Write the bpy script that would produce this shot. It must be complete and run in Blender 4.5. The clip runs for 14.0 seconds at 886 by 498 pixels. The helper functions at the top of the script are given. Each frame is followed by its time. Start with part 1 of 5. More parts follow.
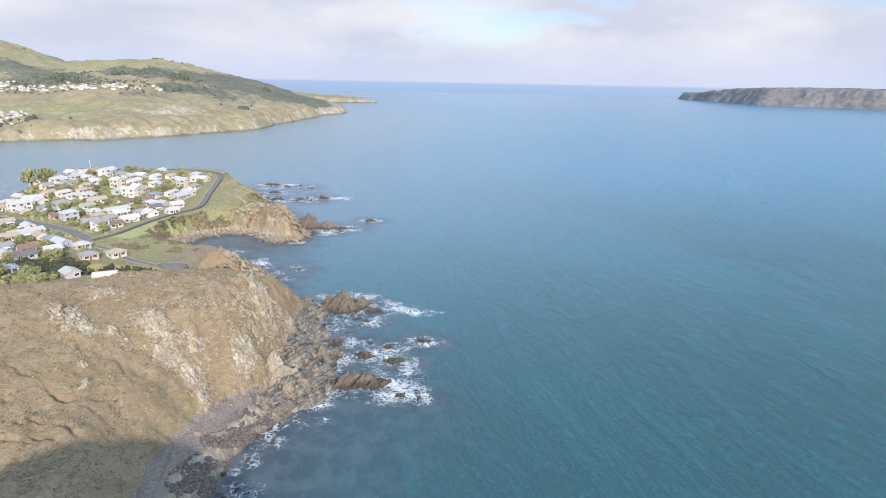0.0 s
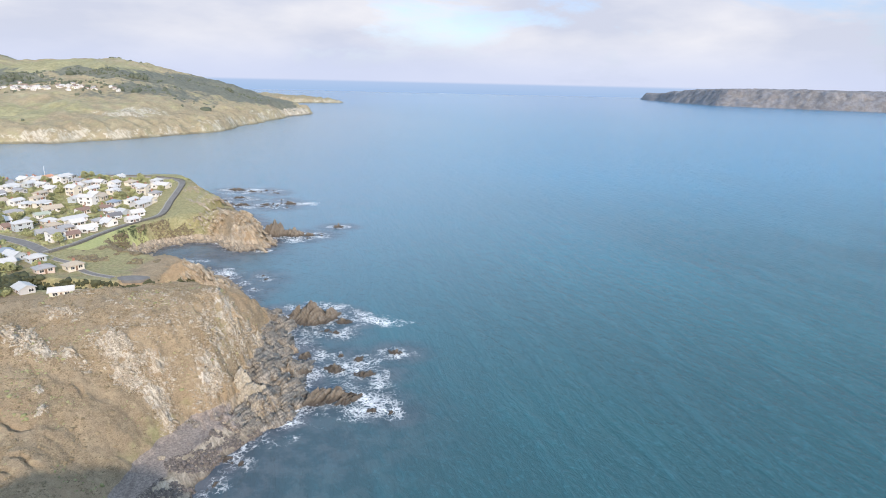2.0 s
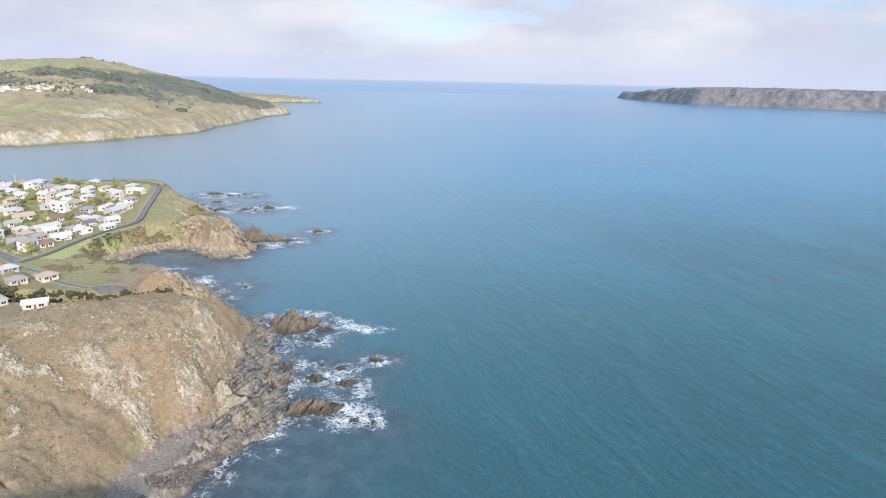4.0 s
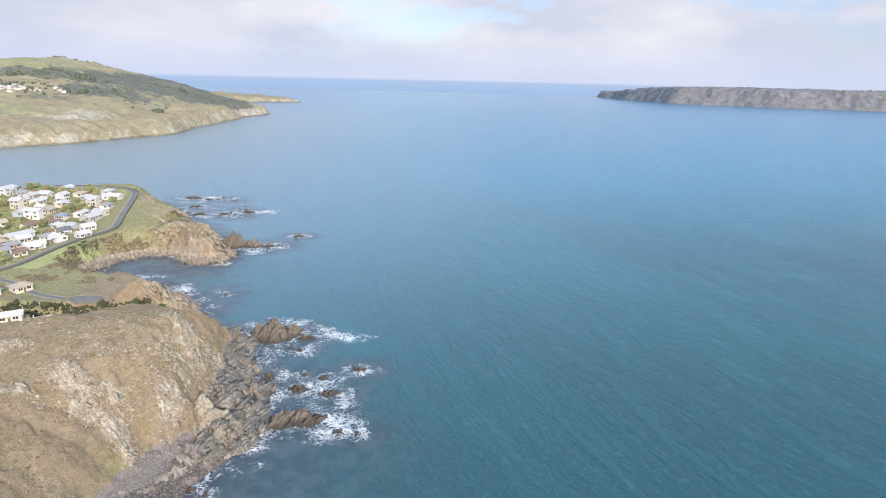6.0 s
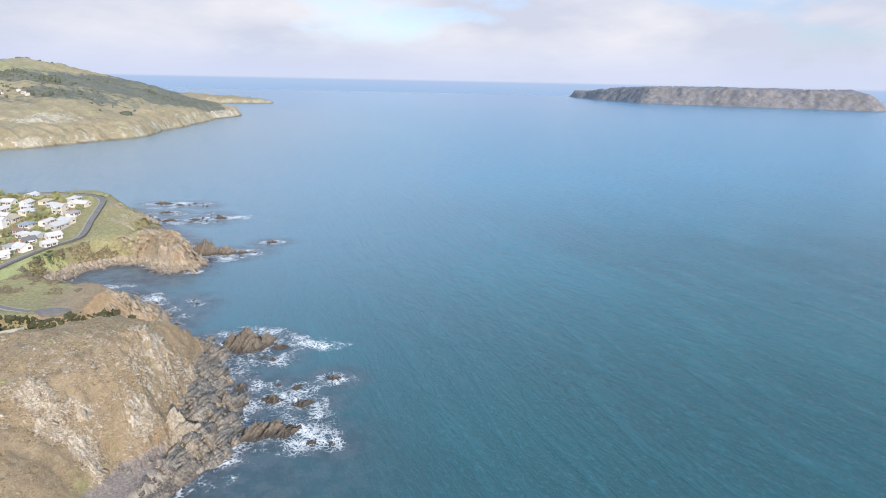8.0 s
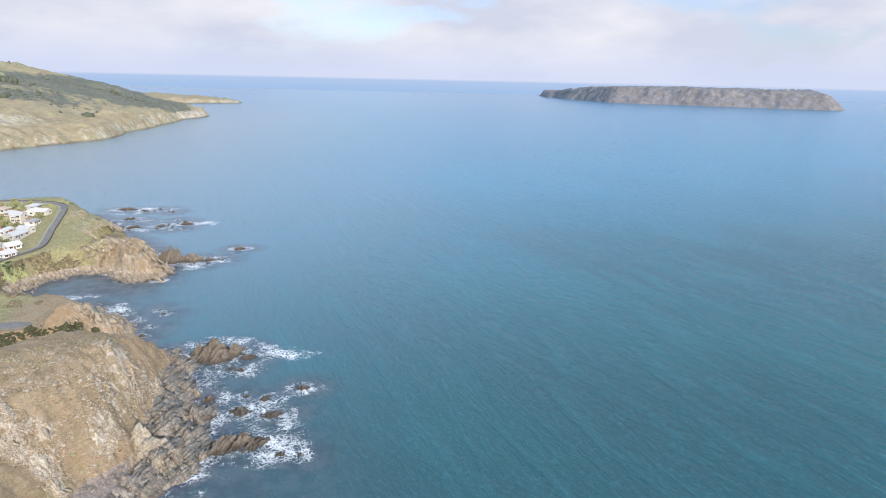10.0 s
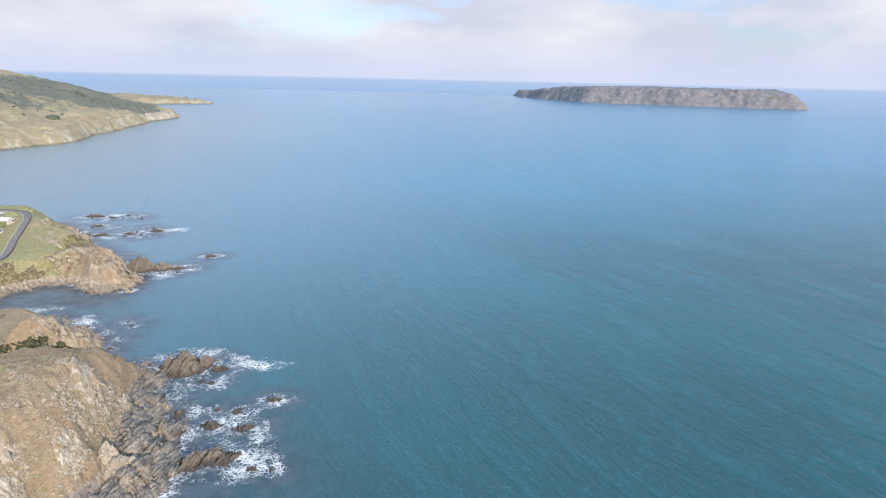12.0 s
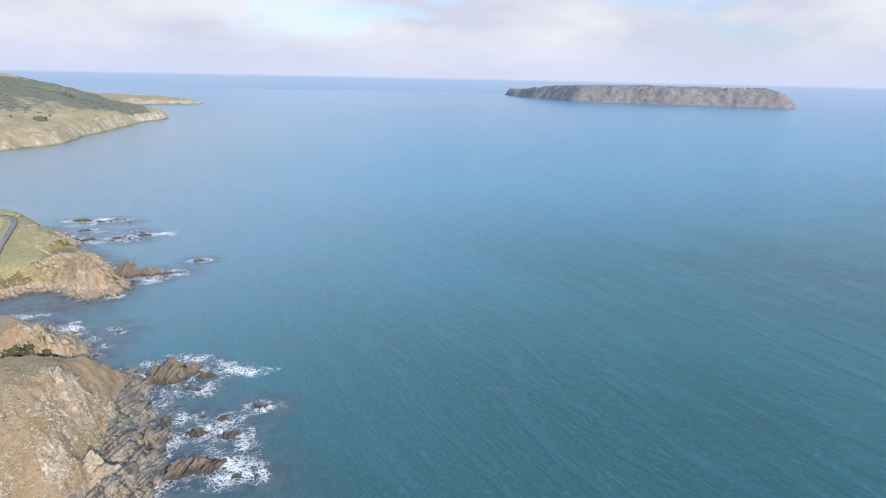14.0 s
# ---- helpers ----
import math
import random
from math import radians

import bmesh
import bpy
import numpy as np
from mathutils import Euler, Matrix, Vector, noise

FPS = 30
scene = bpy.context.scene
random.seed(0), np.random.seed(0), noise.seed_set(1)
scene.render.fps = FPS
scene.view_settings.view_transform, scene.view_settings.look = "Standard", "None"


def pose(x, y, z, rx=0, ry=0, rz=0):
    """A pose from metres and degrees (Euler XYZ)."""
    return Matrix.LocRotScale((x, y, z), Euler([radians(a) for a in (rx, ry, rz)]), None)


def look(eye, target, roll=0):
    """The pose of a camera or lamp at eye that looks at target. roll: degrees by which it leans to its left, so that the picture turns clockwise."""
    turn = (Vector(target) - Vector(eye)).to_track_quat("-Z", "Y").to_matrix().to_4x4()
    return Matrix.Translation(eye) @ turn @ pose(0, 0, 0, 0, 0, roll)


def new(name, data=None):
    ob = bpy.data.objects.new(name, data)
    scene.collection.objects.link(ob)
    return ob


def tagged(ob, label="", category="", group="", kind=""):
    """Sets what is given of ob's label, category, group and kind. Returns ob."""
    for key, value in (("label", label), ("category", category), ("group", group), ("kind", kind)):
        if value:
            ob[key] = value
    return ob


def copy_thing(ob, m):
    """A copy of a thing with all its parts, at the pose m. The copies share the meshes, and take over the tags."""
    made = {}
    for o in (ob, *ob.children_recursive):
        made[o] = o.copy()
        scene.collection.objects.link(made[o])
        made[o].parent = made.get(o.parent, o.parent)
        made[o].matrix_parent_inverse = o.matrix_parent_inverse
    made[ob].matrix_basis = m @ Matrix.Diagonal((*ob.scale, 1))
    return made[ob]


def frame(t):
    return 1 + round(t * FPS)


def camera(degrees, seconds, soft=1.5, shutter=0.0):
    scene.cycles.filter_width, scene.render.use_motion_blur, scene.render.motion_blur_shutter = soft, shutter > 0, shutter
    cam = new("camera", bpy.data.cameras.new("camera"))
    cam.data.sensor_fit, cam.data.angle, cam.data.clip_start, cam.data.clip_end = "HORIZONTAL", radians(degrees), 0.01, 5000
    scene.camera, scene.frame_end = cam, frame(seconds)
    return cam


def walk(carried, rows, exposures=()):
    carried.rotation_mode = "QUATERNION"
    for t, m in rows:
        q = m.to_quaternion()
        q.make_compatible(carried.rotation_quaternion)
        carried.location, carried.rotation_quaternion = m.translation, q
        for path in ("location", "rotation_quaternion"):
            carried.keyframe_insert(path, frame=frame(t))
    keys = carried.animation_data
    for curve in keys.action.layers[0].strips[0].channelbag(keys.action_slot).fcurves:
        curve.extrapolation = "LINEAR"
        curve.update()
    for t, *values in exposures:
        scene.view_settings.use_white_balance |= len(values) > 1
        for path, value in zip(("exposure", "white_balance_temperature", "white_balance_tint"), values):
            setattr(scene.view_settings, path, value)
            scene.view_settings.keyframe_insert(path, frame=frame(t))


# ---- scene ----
cam = camera(74.4, 14.0, 1.0)
PATH = [
    (0, (-1.119, -1.064, 108.547), (-1.164, 1.336, 107.849), 1.1),
    (0.5, (-1.029, -0.388, 109.578), (-1.042, 2.011, 108.876), 1.1),
    (1, (-1.091, 0.355, 110.547), (-1.067, 2.755, 109.849), 1.2),
    (1.5, (-1.496, 1.097, 111.52), (-1.431, 3.496, 110.823), 1.2),
    (2, (-1.819, 1.547, 112.509), (-1.729, 3.947, 111.812), 1.3),
    (2.5, (-1.879, 1.286, 113.561), (-1.774, 3.685, 112.864), 1.3),
    (3, (-1.667, 1.266, 114.451), (-1.546, 3.664, 113.752), 1.2),
    (5.5, (-2.364, 2.119, 119.749), (-2.12, 4.506, 119.045), 1.4),
    (6, (-2.028, 2.096, 120.625), (-1.776, 4.481, 119.92), 1.3),
    (6.5, (-1.616, 2.046, 121.405), (-1.344, 4.429, 120.7), 1.2),
    (7, (-1.298, 1.836, 122.403), (-0.995, 4.216, 121.698), 1.2),
    (7.5, (-0.72, 1.627, 123.414), (-0.393, 4.002, 122.707), 1.2),
    (8, (-0.374, 1.58, 124.109), (-0.024, 3.952, 123.405), 1.2),
    (8.2, (-0.158, 1.556, 124.265), (0.204, 3.927, 123.56), 1.2),
    (10.5, (2.263, -0.755, 130.319), (2.756, 1.591, 129.613), 1.3),
    (11, (2.829, -0.812, 131.334), (3.349, 1.529, 130.627), 1.3),
    (11.5, (3.461, -0.664, 132.38), (4, 1.673, 131.671), 1.3),
    (12, (3.958, -0.872, 133.455), (4.52, 1.458, 132.748), 1.3),
    (12.5, (4.798, -1.282, 134.734), (5.37, 1.045, 134.024), 1.3),
    (13, (5.707, -1.969, 135.877), (6.289, 0.357, 135.166), 1.2),
    (13.5, (6.741, -2.634, 136.739), (7.326, -0.31, 136.026), 1.2),
    (14, (7.136, -3.111, 137.373), (7.728, -0.789, 136.661), 1.2),
]
walk(cam, [(t, look(eye, at, roll)) for t, eye, at, roll in PATH], [(0.0, 0.01, 6150, 15), (14.0, 0.01, 6150, 15)])

PLAN = 1.25  # metres to one unit of the plan in which the place is laid out below

# ---- sky, sun ----
SUN_FROM = Vector((0.335, -0.942, 0.415)).normalized()
world = bpy.data.worlds.new("sky")
scene.world = world
world.use_nodes = True
wt = world.node_tree
wt.nodes.clear()


def wnode(kind, **props):
    n = wt.nodes.new(kind)
    for k, v in props.items():
        setattr(n, k, v)
    return n


w_out = wnode("ShaderNodeOutputWorld")
w_bg = wnode("ShaderNodeBackground")
w_sky = wnode("ShaderNodeTexSky", sky_type="NISHITA", sun_disc=False)
w_sky.sun_elevation = math.asin(SUN_FROM.z)
w_sky.sun_rotation = math.atan2(SUN_FROM.x, SUN_FROM.y)
w_sky.altitude = 50
w_sky.air_density, w_sky.dust_density, w_sky.ozone_density = 1.0, 1.2, 1.0
w_gain = wnode("ShaderNodeMix", data_type="RGBA", blend_type="MULTIPLY")
w_gain.inputs["Factor"].default_value = 1.0
w_gain.inputs["B"].default_value = (0.135, 0.147, 0.180, 1)
wt.links.new(w_sky.outputs[0], w_gain.inputs["A"])
# broken cloud, drawn out along the horizon
w_co = wnode("ShaderNodeTexCoord")
w_sep = wnode("ShaderNodeSeparateXYZ")
wt.links.new(w_co.outputs["Generated"], w_sep.inputs[0])
w_zc = wnode("ShaderNodeMath", operation="MAXIMUM")
w_zc.inputs[1].default_value = 0.0
wt.links.new(w_sep.outputs["Z"], w_zc.inputs[0])
w_flat = wnode("ShaderNodeVectorMath", operation="MULTIPLY")
w_flat.inputs[1].default_value = (1.0, 1.0, 3.0)
wt.links.new(w_co.outputs["Generated"], w_flat.inputs[0])
w_n1 = wnode("ShaderNodeTexNoise")
w_n1.inputs["Scale"].default_value, w_n1.inputs["Detail"].default_value, w_n1.inputs["Roughness"].default_value = 2.6, 9, 0.6
w_n1.inputs["Distortion"].default_value = 0.35
wt.links.new(w_flat.outputs[0], w_n1.inputs["Vector"])
w_cover = wnode("ShaderNodeMapRange")
w_cover.inputs[1].default_value, w_cover.inputs[2].default_value = 0.32, 0.46
wt.links.new(w_n1.outputs["Fac"], w_cover.inputs[0])
w_n2 = wnode("ShaderNodeTexNoise")
w_n2.inputs["Scale"].default_value, w_n2.inputs["Detail"].default_value = 3.6, 9
w_off = wnode("ShaderNodeVectorMath", operation="ADD")
w_off.inputs[1].default_value = (3.7, 1.9, 0.4)
wt.links.new(w_flat.outputs[0], w_off.inputs[0])
wt.links.new(w_off.outputs[0], w_n2.inputs["Vector"])
w_shade = wnode("ShaderNodeValToRGB")
w_shade.color_ramp.elements[0].position, w_shade.color_ramp.elements[0].color = 0.38, (0.66, 0.695, 0.767, 1)
w_shade.color_ramp.elements[1].position, w_shade.color_ramp.elements[1].color = 0.60, (0.885, 0.88, 0.865, 1)
wt.links.new(w_n2.outputs["Fac"], w_shade.inputs[0])
w_mix = wnode("ShaderNodeMix", data_type="RGBA")
wt.links.new(w_cover.outputs[0], w_mix.inputs["Factor"])
wt.links.new(w_gain.outputs["Result"], w_mix.inputs["A"])
wt.links.new(w_shade.outputs[0], w_mix.inputs["B"])
# pale air close to the horizon
w_low = wnode("ShaderNodeMapRange", interpolation_type="SMOOTHSTEP")
w_low.inputs[1].default_value, w_low.inputs[2].default_value = 0.0, 0.075
w_low.inputs[3].default_value, w_low.inputs[4].default_value = 0.85, 0.0
wt.links.new(w_zc.outputs[0], w_low.inputs[0])
w_air = wnode("ShaderNodeMix", data_type="RGBA")
w_air.inputs["B"].default_value = (0.66, 0.72, 0.86, 1)
wt.links.new(w_low.outputs[0], w_air.inputs["Factor"])
wt.links.new(w_mix.outputs["Result"], w_air.inputs["A"])
# higher up the cloud thins and the sky is brighter and bluer
w_up = wnode("ShaderNodeMapRange", interpolation_type="SMOOTHSTEP")
w_up.inputs[1].default_value, w_up.inputs[2].default_value = 0.15, 0.32
wt.links.new(w_zc.outputs[0], w_up.inputs[0])
w_hi = wnode("ShaderNodeMix", data_type="RGBA", blend_type="MULTIPLY")
w_hi.inputs["B"].default_value = (0.98, 1.40, 1.74, 1)
w_top = wnode("ShaderNodeMapRange", interpolation_type="SMOOTHSTEP")
w_top.inputs[1].default_value, w_top.inputs[2].default_value = 0.50, 0.90
w_top.inputs[3].default_value, w_top.inputs[4].default_value = 1.0, 0.30
wt.links.new(w_zc.outputs[0], w_top.inputs[0])
w_both = wnode("ShaderNodeMath", operation="MULTIPLY")
wt.links.new(w_up.outputs[0], w_both.inputs[0])
wt.links.new(w_top.outputs[0], w_both.inputs[1])
wt.links.new(w_both.outputs[0], w_hi.inputs["Factor"])
wt.links.new(w_air.outputs["Result"], w_hi.inputs["A"])
# below the horizon the open sea goes on
w_deep = wnode("ShaderNodeMapRange")
w_deep.inputs[1].default_value, w_deep.inputs[2].default_value = -0.026, -0.004
wt.links.new(w_sep.outputs["Z"], w_deep.inputs[0])
w_main = wnode("ShaderNodeMix", data_type="RGBA")
w_main.inputs["A"].default_value, w_main.inputs["B"].default_value = (0.36, 0.53, 0.745, 1), (0.465, 0.595, 0.785, 1)
wt.links.new(w_deep.outputs[0], w_main.inputs["Factor"])
w_rim = wnode("ShaderNodeMapRange", interpolation_type="SMOOTHSTEP")
w_rim.inputs[1].default_value, w_rim.inputs[2].default_value = -0.0075, -0.0025
wt.links.new(w_sep.outputs["Z"], w_rim.inputs[0])
w_all = wnode("ShaderNodeMix", data_type="RGBA")
wt.links.new(w_rim.outputs[0], w_all.inputs["Factor"])
wt.links.new(w_main.outputs["Result"], w_all.inputs["A"])
wt.links.new(w_hi.outputs["Result"], w_all.inputs["B"])
w_bg.inputs["Strength"].default_value = 1.0
wt.links.new(w_all.outputs["Result"], w_bg.inputs["Color"])
wt.links.new(w_bg.outputs[0], w_out.inputs[0])

sun = new("sun", bpy.data.lights.new("sun", "SUN"))
sun.data.energy, sun.data.angle, sun.data.color = 5.0, radians(0.6), (1.0, 0.83, 0.635)
sun.matrix_world = look(SUN_FROM * 500, (0, 0, 0))
scene.view_settings.exposure = 0.0


# ---- materials ----
class Nodes:
    """Short hand for building a node material."""

    def __init__(self, name, rough=0.8, spec=0.3):
        self.mat = bpy.data.materials.new(name)
        self.mat.use_nodes = True
        self.t = self.mat.node_tree
        self.p = self.t.nodes["Principled BSDF"]
        self.p.inputs["Roughness"].default_value = rough
        self.p.inputs["Specular IOR Level"].default_value = spec
        unit = self.add("ShaderNodeVectorMath", operation="SCALE")
        unit.inputs["Scale"].default_value = 1 / PLAN
        self.link(self.add("ShaderNodeNewGeometry").outputs["Position"], unit.inputs[0])
        self.pos = unit.outputs[0]

    def add(self, kind, **props):
        n = self.t.nodes.new(kind)
        for k, v in props.items():
            setattr(n, k, v)
        return n

    def link(self, a, b):
        self.t.links.new(a, b)

    def put(self, socket, v):
        if isinstance(v, bpy.types.NodeSocket):
            self.link(v, socket)
        else:
            socket.default_value = (*v, 1) if isinstance(v, tuple) and len(v) == 3 and socket.type == "RGBA" else v

    def attr(self, name):
        return self.add("ShaderNodeAttribute", attribute_name=name).outputs["Fac"]

    def noise(self, scale, detail=4, rough=0.55, stretch=(1, 1, 1), turn=(0, 0, 0), distort=0.0, coord=None):
        m = self.add("ShaderNodeMapping", vector_type="TEXTURE")
        m.inputs["Scale"].default_value = [1 / v for v in stretch]
        m.inputs["Rotation"].default_value = turn
        self.link(coord or self.pos, m.inputs["Vector"])
        n = self.add("ShaderNodeTexNoise")
        self.link(m.outputs[0], n.inputs["Vector"])
        for k, v in (("Scale", scale), ("Detail", detail), ("Roughness", rough), ("Distortion", distort)):
            n.inputs[k].default_value = v
        return n.outputs["Fac"]

    def ramp(self, v, lo, hi, a=0.0, b=1.0, smooth=True):
        n = self.add("ShaderNodeMapRange", interpolation_type="SMOOTHSTEP" if smooth else "LINEAR")
        self.link(v, n.inputs[0])
        for k, x in enumerate((lo, hi, a, b)):
            n.inputs[k + 1].default_value = x
        return n.outputs[0]

    def math(self, op, a, b=0.0):
        n = self.add("ShaderNodeMath", operation=op)
        self.put(n.inputs[0], a)
        self.put(n.inputs[1], b)
        return n.outputs[0]

    def mix(self, f, a, b, blend="MIX"):
        n = self.add("ShaderNodeMix", data_type="RGBA", blend_type=blend)
        self.put(n.inputs["Factor"], f)
        self.put(n.inputs["A"], a)
        self.put(n.inputs["B"], b)
        return n.outputs["Result"]

    def bump(self, height, dist, strength=1.0, after=None):
        n = self.add("ShaderNodeBump")
        n.inputs["Distance"].default_value = dist * PLAN
        self.put(n.inputs["Strength"], strength)
        self.link(height, n.inputs["Height"])
        if after:
            self.link(after, n.inputs["Normal"])
        self.link(n.outputs[0], self.p.inputs["Normal"])
        return n.outputs[0]

    def colour(self, c):
        self.put(self.p.inputs["Base Color"], c)
        return self.mat


def sea_material():
    n = Nodes("sea_water", rough=0.22, spec=0.5)
    n.p.inputs["IOR"].default_value = 1.33
    turn = (0, 0, radians(17))
    shallow, foam = n.attr("shallow"), n.attr("foam")
    swell = n.noise(0.062, 5, 0.58, (0.34, 1.7, 1), (0, 0, radians(-77)), 0.6)
    chop = n.noise(0.26, 6, 0.62, (0.62, 1.3, 1), (0, 0, radians(-66)), 1.2)
    ripple = n.noise(0.75, 4, 0.65, (0.85, 1.2, 1), (0, 0, radians(-50)), 0.6)
    patch = n.noise(0.006, 4, 0.55, (1, 0.5, 1), turn)
    sep = n.add("ShaderNodeSeparateXYZ")
    n.link(n.pos, sep.inputs[0])
    # green over the shelf, blue offshore, with far haze and sky reflection painted in
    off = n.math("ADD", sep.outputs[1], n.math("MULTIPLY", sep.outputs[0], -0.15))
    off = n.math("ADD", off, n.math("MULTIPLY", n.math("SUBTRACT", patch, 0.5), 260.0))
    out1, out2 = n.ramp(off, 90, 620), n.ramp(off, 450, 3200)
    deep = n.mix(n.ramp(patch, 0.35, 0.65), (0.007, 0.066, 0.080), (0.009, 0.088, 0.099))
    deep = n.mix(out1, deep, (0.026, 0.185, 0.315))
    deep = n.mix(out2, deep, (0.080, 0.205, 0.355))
    # hazy glare over the inlet, painted as a pale grey water colour
    inlet_haze = n.math("MULTIPLY", n.ramp(n.math("ADD", sep.outputs[0], n.math("MULTIPLY", n.math("SUBTRACT", patch, 0.5), 120.0)), 220, -330), n.ramp(sep.outputs[1], 120, 420, 0.30, 0.92))
    inlet_haze = n.math("MULTIPLY", inlet_haze, n.ramp(sep.outputs[1], 1000, 2600, 1.0, 0.0))
    deep = n.mix(inlet_haze, deep, (0.205, 0.255, 0.295))
    deep = n.mix(n.ramp(chop, 0.48, 0.76, 0.0, 0.18), deep, (0.05, 0.205, 0.27))
    deep = n.mix(n.ramp(ripple, 0.50, 0.76, 0.0, 0.24), deep, (0.07, 0.245, 0.30))
    deep = n.mix(n.ramp(swell, 0.48, 0.70, 0.0, 0.15), deep, (0.045, 0.20, 0.25))
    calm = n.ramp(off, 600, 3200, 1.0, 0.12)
    reef = n.mix(n.ramp(n.noise(0.16, 5, 0.6), 0.42, 0.6), (0.055, 0.060, 0.078), (0.11, 0.108, 0.125))
    water = n.mix(shallow, deep, reef)
    lace = n.add("ShaderNodeTexVoronoi", feature="DISTANCE_TO_EDGE")
    lace.inputs["Scale"].default_value = 0.75
    wob = n.add("ShaderNodeVectorMath", operation="ADD")
    nz = n.add("ShaderNodeTexNoise")
    nz.inputs["Scale"].default_value, nz.inputs["Detail"].default_value = 0.5, 4
    n.link(n.pos, nz.inputs["Vector"])
    big = n.add("ShaderNodeVectorMath", operation="SCALE")
    big.inputs["Scale"].default_value = 3.2
    n.link(nz.outputs["Color"], big.inputs[0])
    n.link(n.pos, wob.inputs[0])
    n.link(big.outputs[0], wob.inputs[1])
    n.link(wob.outputs[0], lace.inputs["Vector"])
    web = n.ramp(lace.outputs["Distance"], 0.0, 0.45, 1.0, 0.0)
    fn = n.noise(0.30, 9, 0.78, (1, 1, 1), (0, 0, 0), 0.8)
    dens = n.math("ADD", n.math("ADD", n.math("MULTIPLY", foam, 0.66), n.math("MULTIPLY", n.math("SUBTRACT", n.noise(0.09, 3, 0.5), 0.56), 1.6)), n.math("MULTIPLY", n.math("SUBTRACT", fn, 0.5), 2.2))
    dens = n.math("ADD", dens, n.math("MULTIPLY", n.math("SUBTRACT", web, 0.5), 0.8))
    dens = n.math("MULTIPLY", dens, n.ramp(foam, 0.02, 0.2))
    white = n.ramp(dens, 0.37, 1.20, 0.0, 0.92)
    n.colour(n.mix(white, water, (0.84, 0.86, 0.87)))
    n.link(n.ramp(white, 0, 1, 0.22, 0.8), n.p.inputs["Roughness"])
    b = n.bump(swell, 3.0, n.math("MULTIPLY", calm, 0.30))
    b = n.bump(chop, 1.3, n.math("MULTIPLY", calm, 0.36), b)
    n.bump(ripple, 0.30, n.math("MULTIPLY", calm, 0.30), b)
    return n.mat


def land_material(name, near=True, haze_cover=None):
    """Dry grass, green patches, pale outcrops and wave-washed rock, by the masks on the ground's points."""
    n = Nodes(name, rough=0.92, spec=0.15)
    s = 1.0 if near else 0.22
    rock, green, outcrop, dark, pave = (n.attr(a) for a in ("rock", "green", "outcrop", "dark", "gravel"))
    g1 = n.noise(0.09 * s, 5, 0.6)
    g2 = n.noise(0.75 * s, 5, 0.65)
    g3 = n.noise(3.5 * s, 3, 0.6)
    dry = n.mix(n.ramp(g1, 0.35, 0.65), (0.265, 0.207, 0.138), (0.345, 0.273, 0.183))
    dry = n.mix(n.ramp(g2, 0.45, 0.75), dry, (0.42, 0.345, 0.225))
    dry = n.mix(n.ramp(g2, 0.30, 0.46, 0.60, 0.0), dry, (0.19, 0.155, 0.10))
    dry = n.mix(n.ramp(g3, 0.52, 0.66, 0.0, 0.55), dry, (0.45, 0.375, 0.265))
    dry = n.mix(n.ramp(g3, 0.33, 0.45, 0.45, 0.0), dry, (0.17, 0.14, 0.095))
    dry = n.mix(n.ramp(n.noise(0.05 * s, 4, 0.6), 0.52, 0.68, 0.0, 0.5), dry, (0.34, 0.255, 0.165))
    lush = n.mix(n.ramp(g2, 0.35, 0.65), (0.255, 0.24, 0.125), (0.37, 0.345, 0.19))
    gm = n.ramp(n.math("ADD", green, n.math("MULTIPLY", n.math("SUBTRACT", n.noise(0.2 * s, 5, 0.65), 0.5), 1.1)), 0.38, 0.68)
    soil = n.mix(gm, dry, lush)
    soil = n.mix(n.ramp(n.attr("lawn"), 0.4, 0.6), soil, n.mix(n.ramp(g2, 0.35, 0.65), (0.38, 0.40, 0.17), (0.47, 0.48, 0.23)))
    # near: dark scrub; far: cloud shade as ground colour, paled for haze
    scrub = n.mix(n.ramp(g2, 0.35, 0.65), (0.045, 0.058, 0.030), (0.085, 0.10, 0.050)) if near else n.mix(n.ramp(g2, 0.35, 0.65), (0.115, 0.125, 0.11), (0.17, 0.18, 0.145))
    dm = n.ramp(n.math("ADD", dark, n.math("MULTIPLY", n.math("SUBTRACT", n.noise(0.3 * s, 5, 0.65), 0.5), 1.0)), 0.40, 0.62)
    soil = n.mix(dm, soil, scrub)
    strata = n.noise(0.55 * s, 7, 0.72, (2.6, 0.6, 0.6), (0, radians(-28), radians(30)), 0.6)
    stone = n.mix(n.ramp(strata, 0.33, 0.66), (0.19, 0.16, 0.125), (0.53, 0.46, 0.365))
    stone = n.mix(n.ramp(n.noise(0.22 * s, 5, 0.6), 0.45, 0.65, 0.0, 0.6), stone, (0.32, 0.27, 0.195))
    pale = n.mix(n.ramp(strata, 0.36, 0.64), (0.30, 0.265, 0.21), (0.64, 0.59, 0.50))
    om = n.ramp(n.math("ADD", outcrop, n.math("MULTIPLY", n.math("SUBTRACT", n.noise(0.50 * s, 8, 0.75), 0.5), 1.7)), 0.46, 0.60)
    c = n.mix(om, soil, pale)
    rm = n.ramp(n.math("ADD", rock, n.math("MULTIPLY", n.math("SUBTRACT", n.noise(0.35 * s, 6, 0.7), 0.5), 1.0)), 0.42, 0.60)
    c = n.mix(rm, c, stone)
    grit = n.mix(n.ramp(n.noise(1.8 * s, 6, 0.75), 0.35, 0.68), (0.205, 0.18, 0.165), (0.385, 0.34, 0.305))
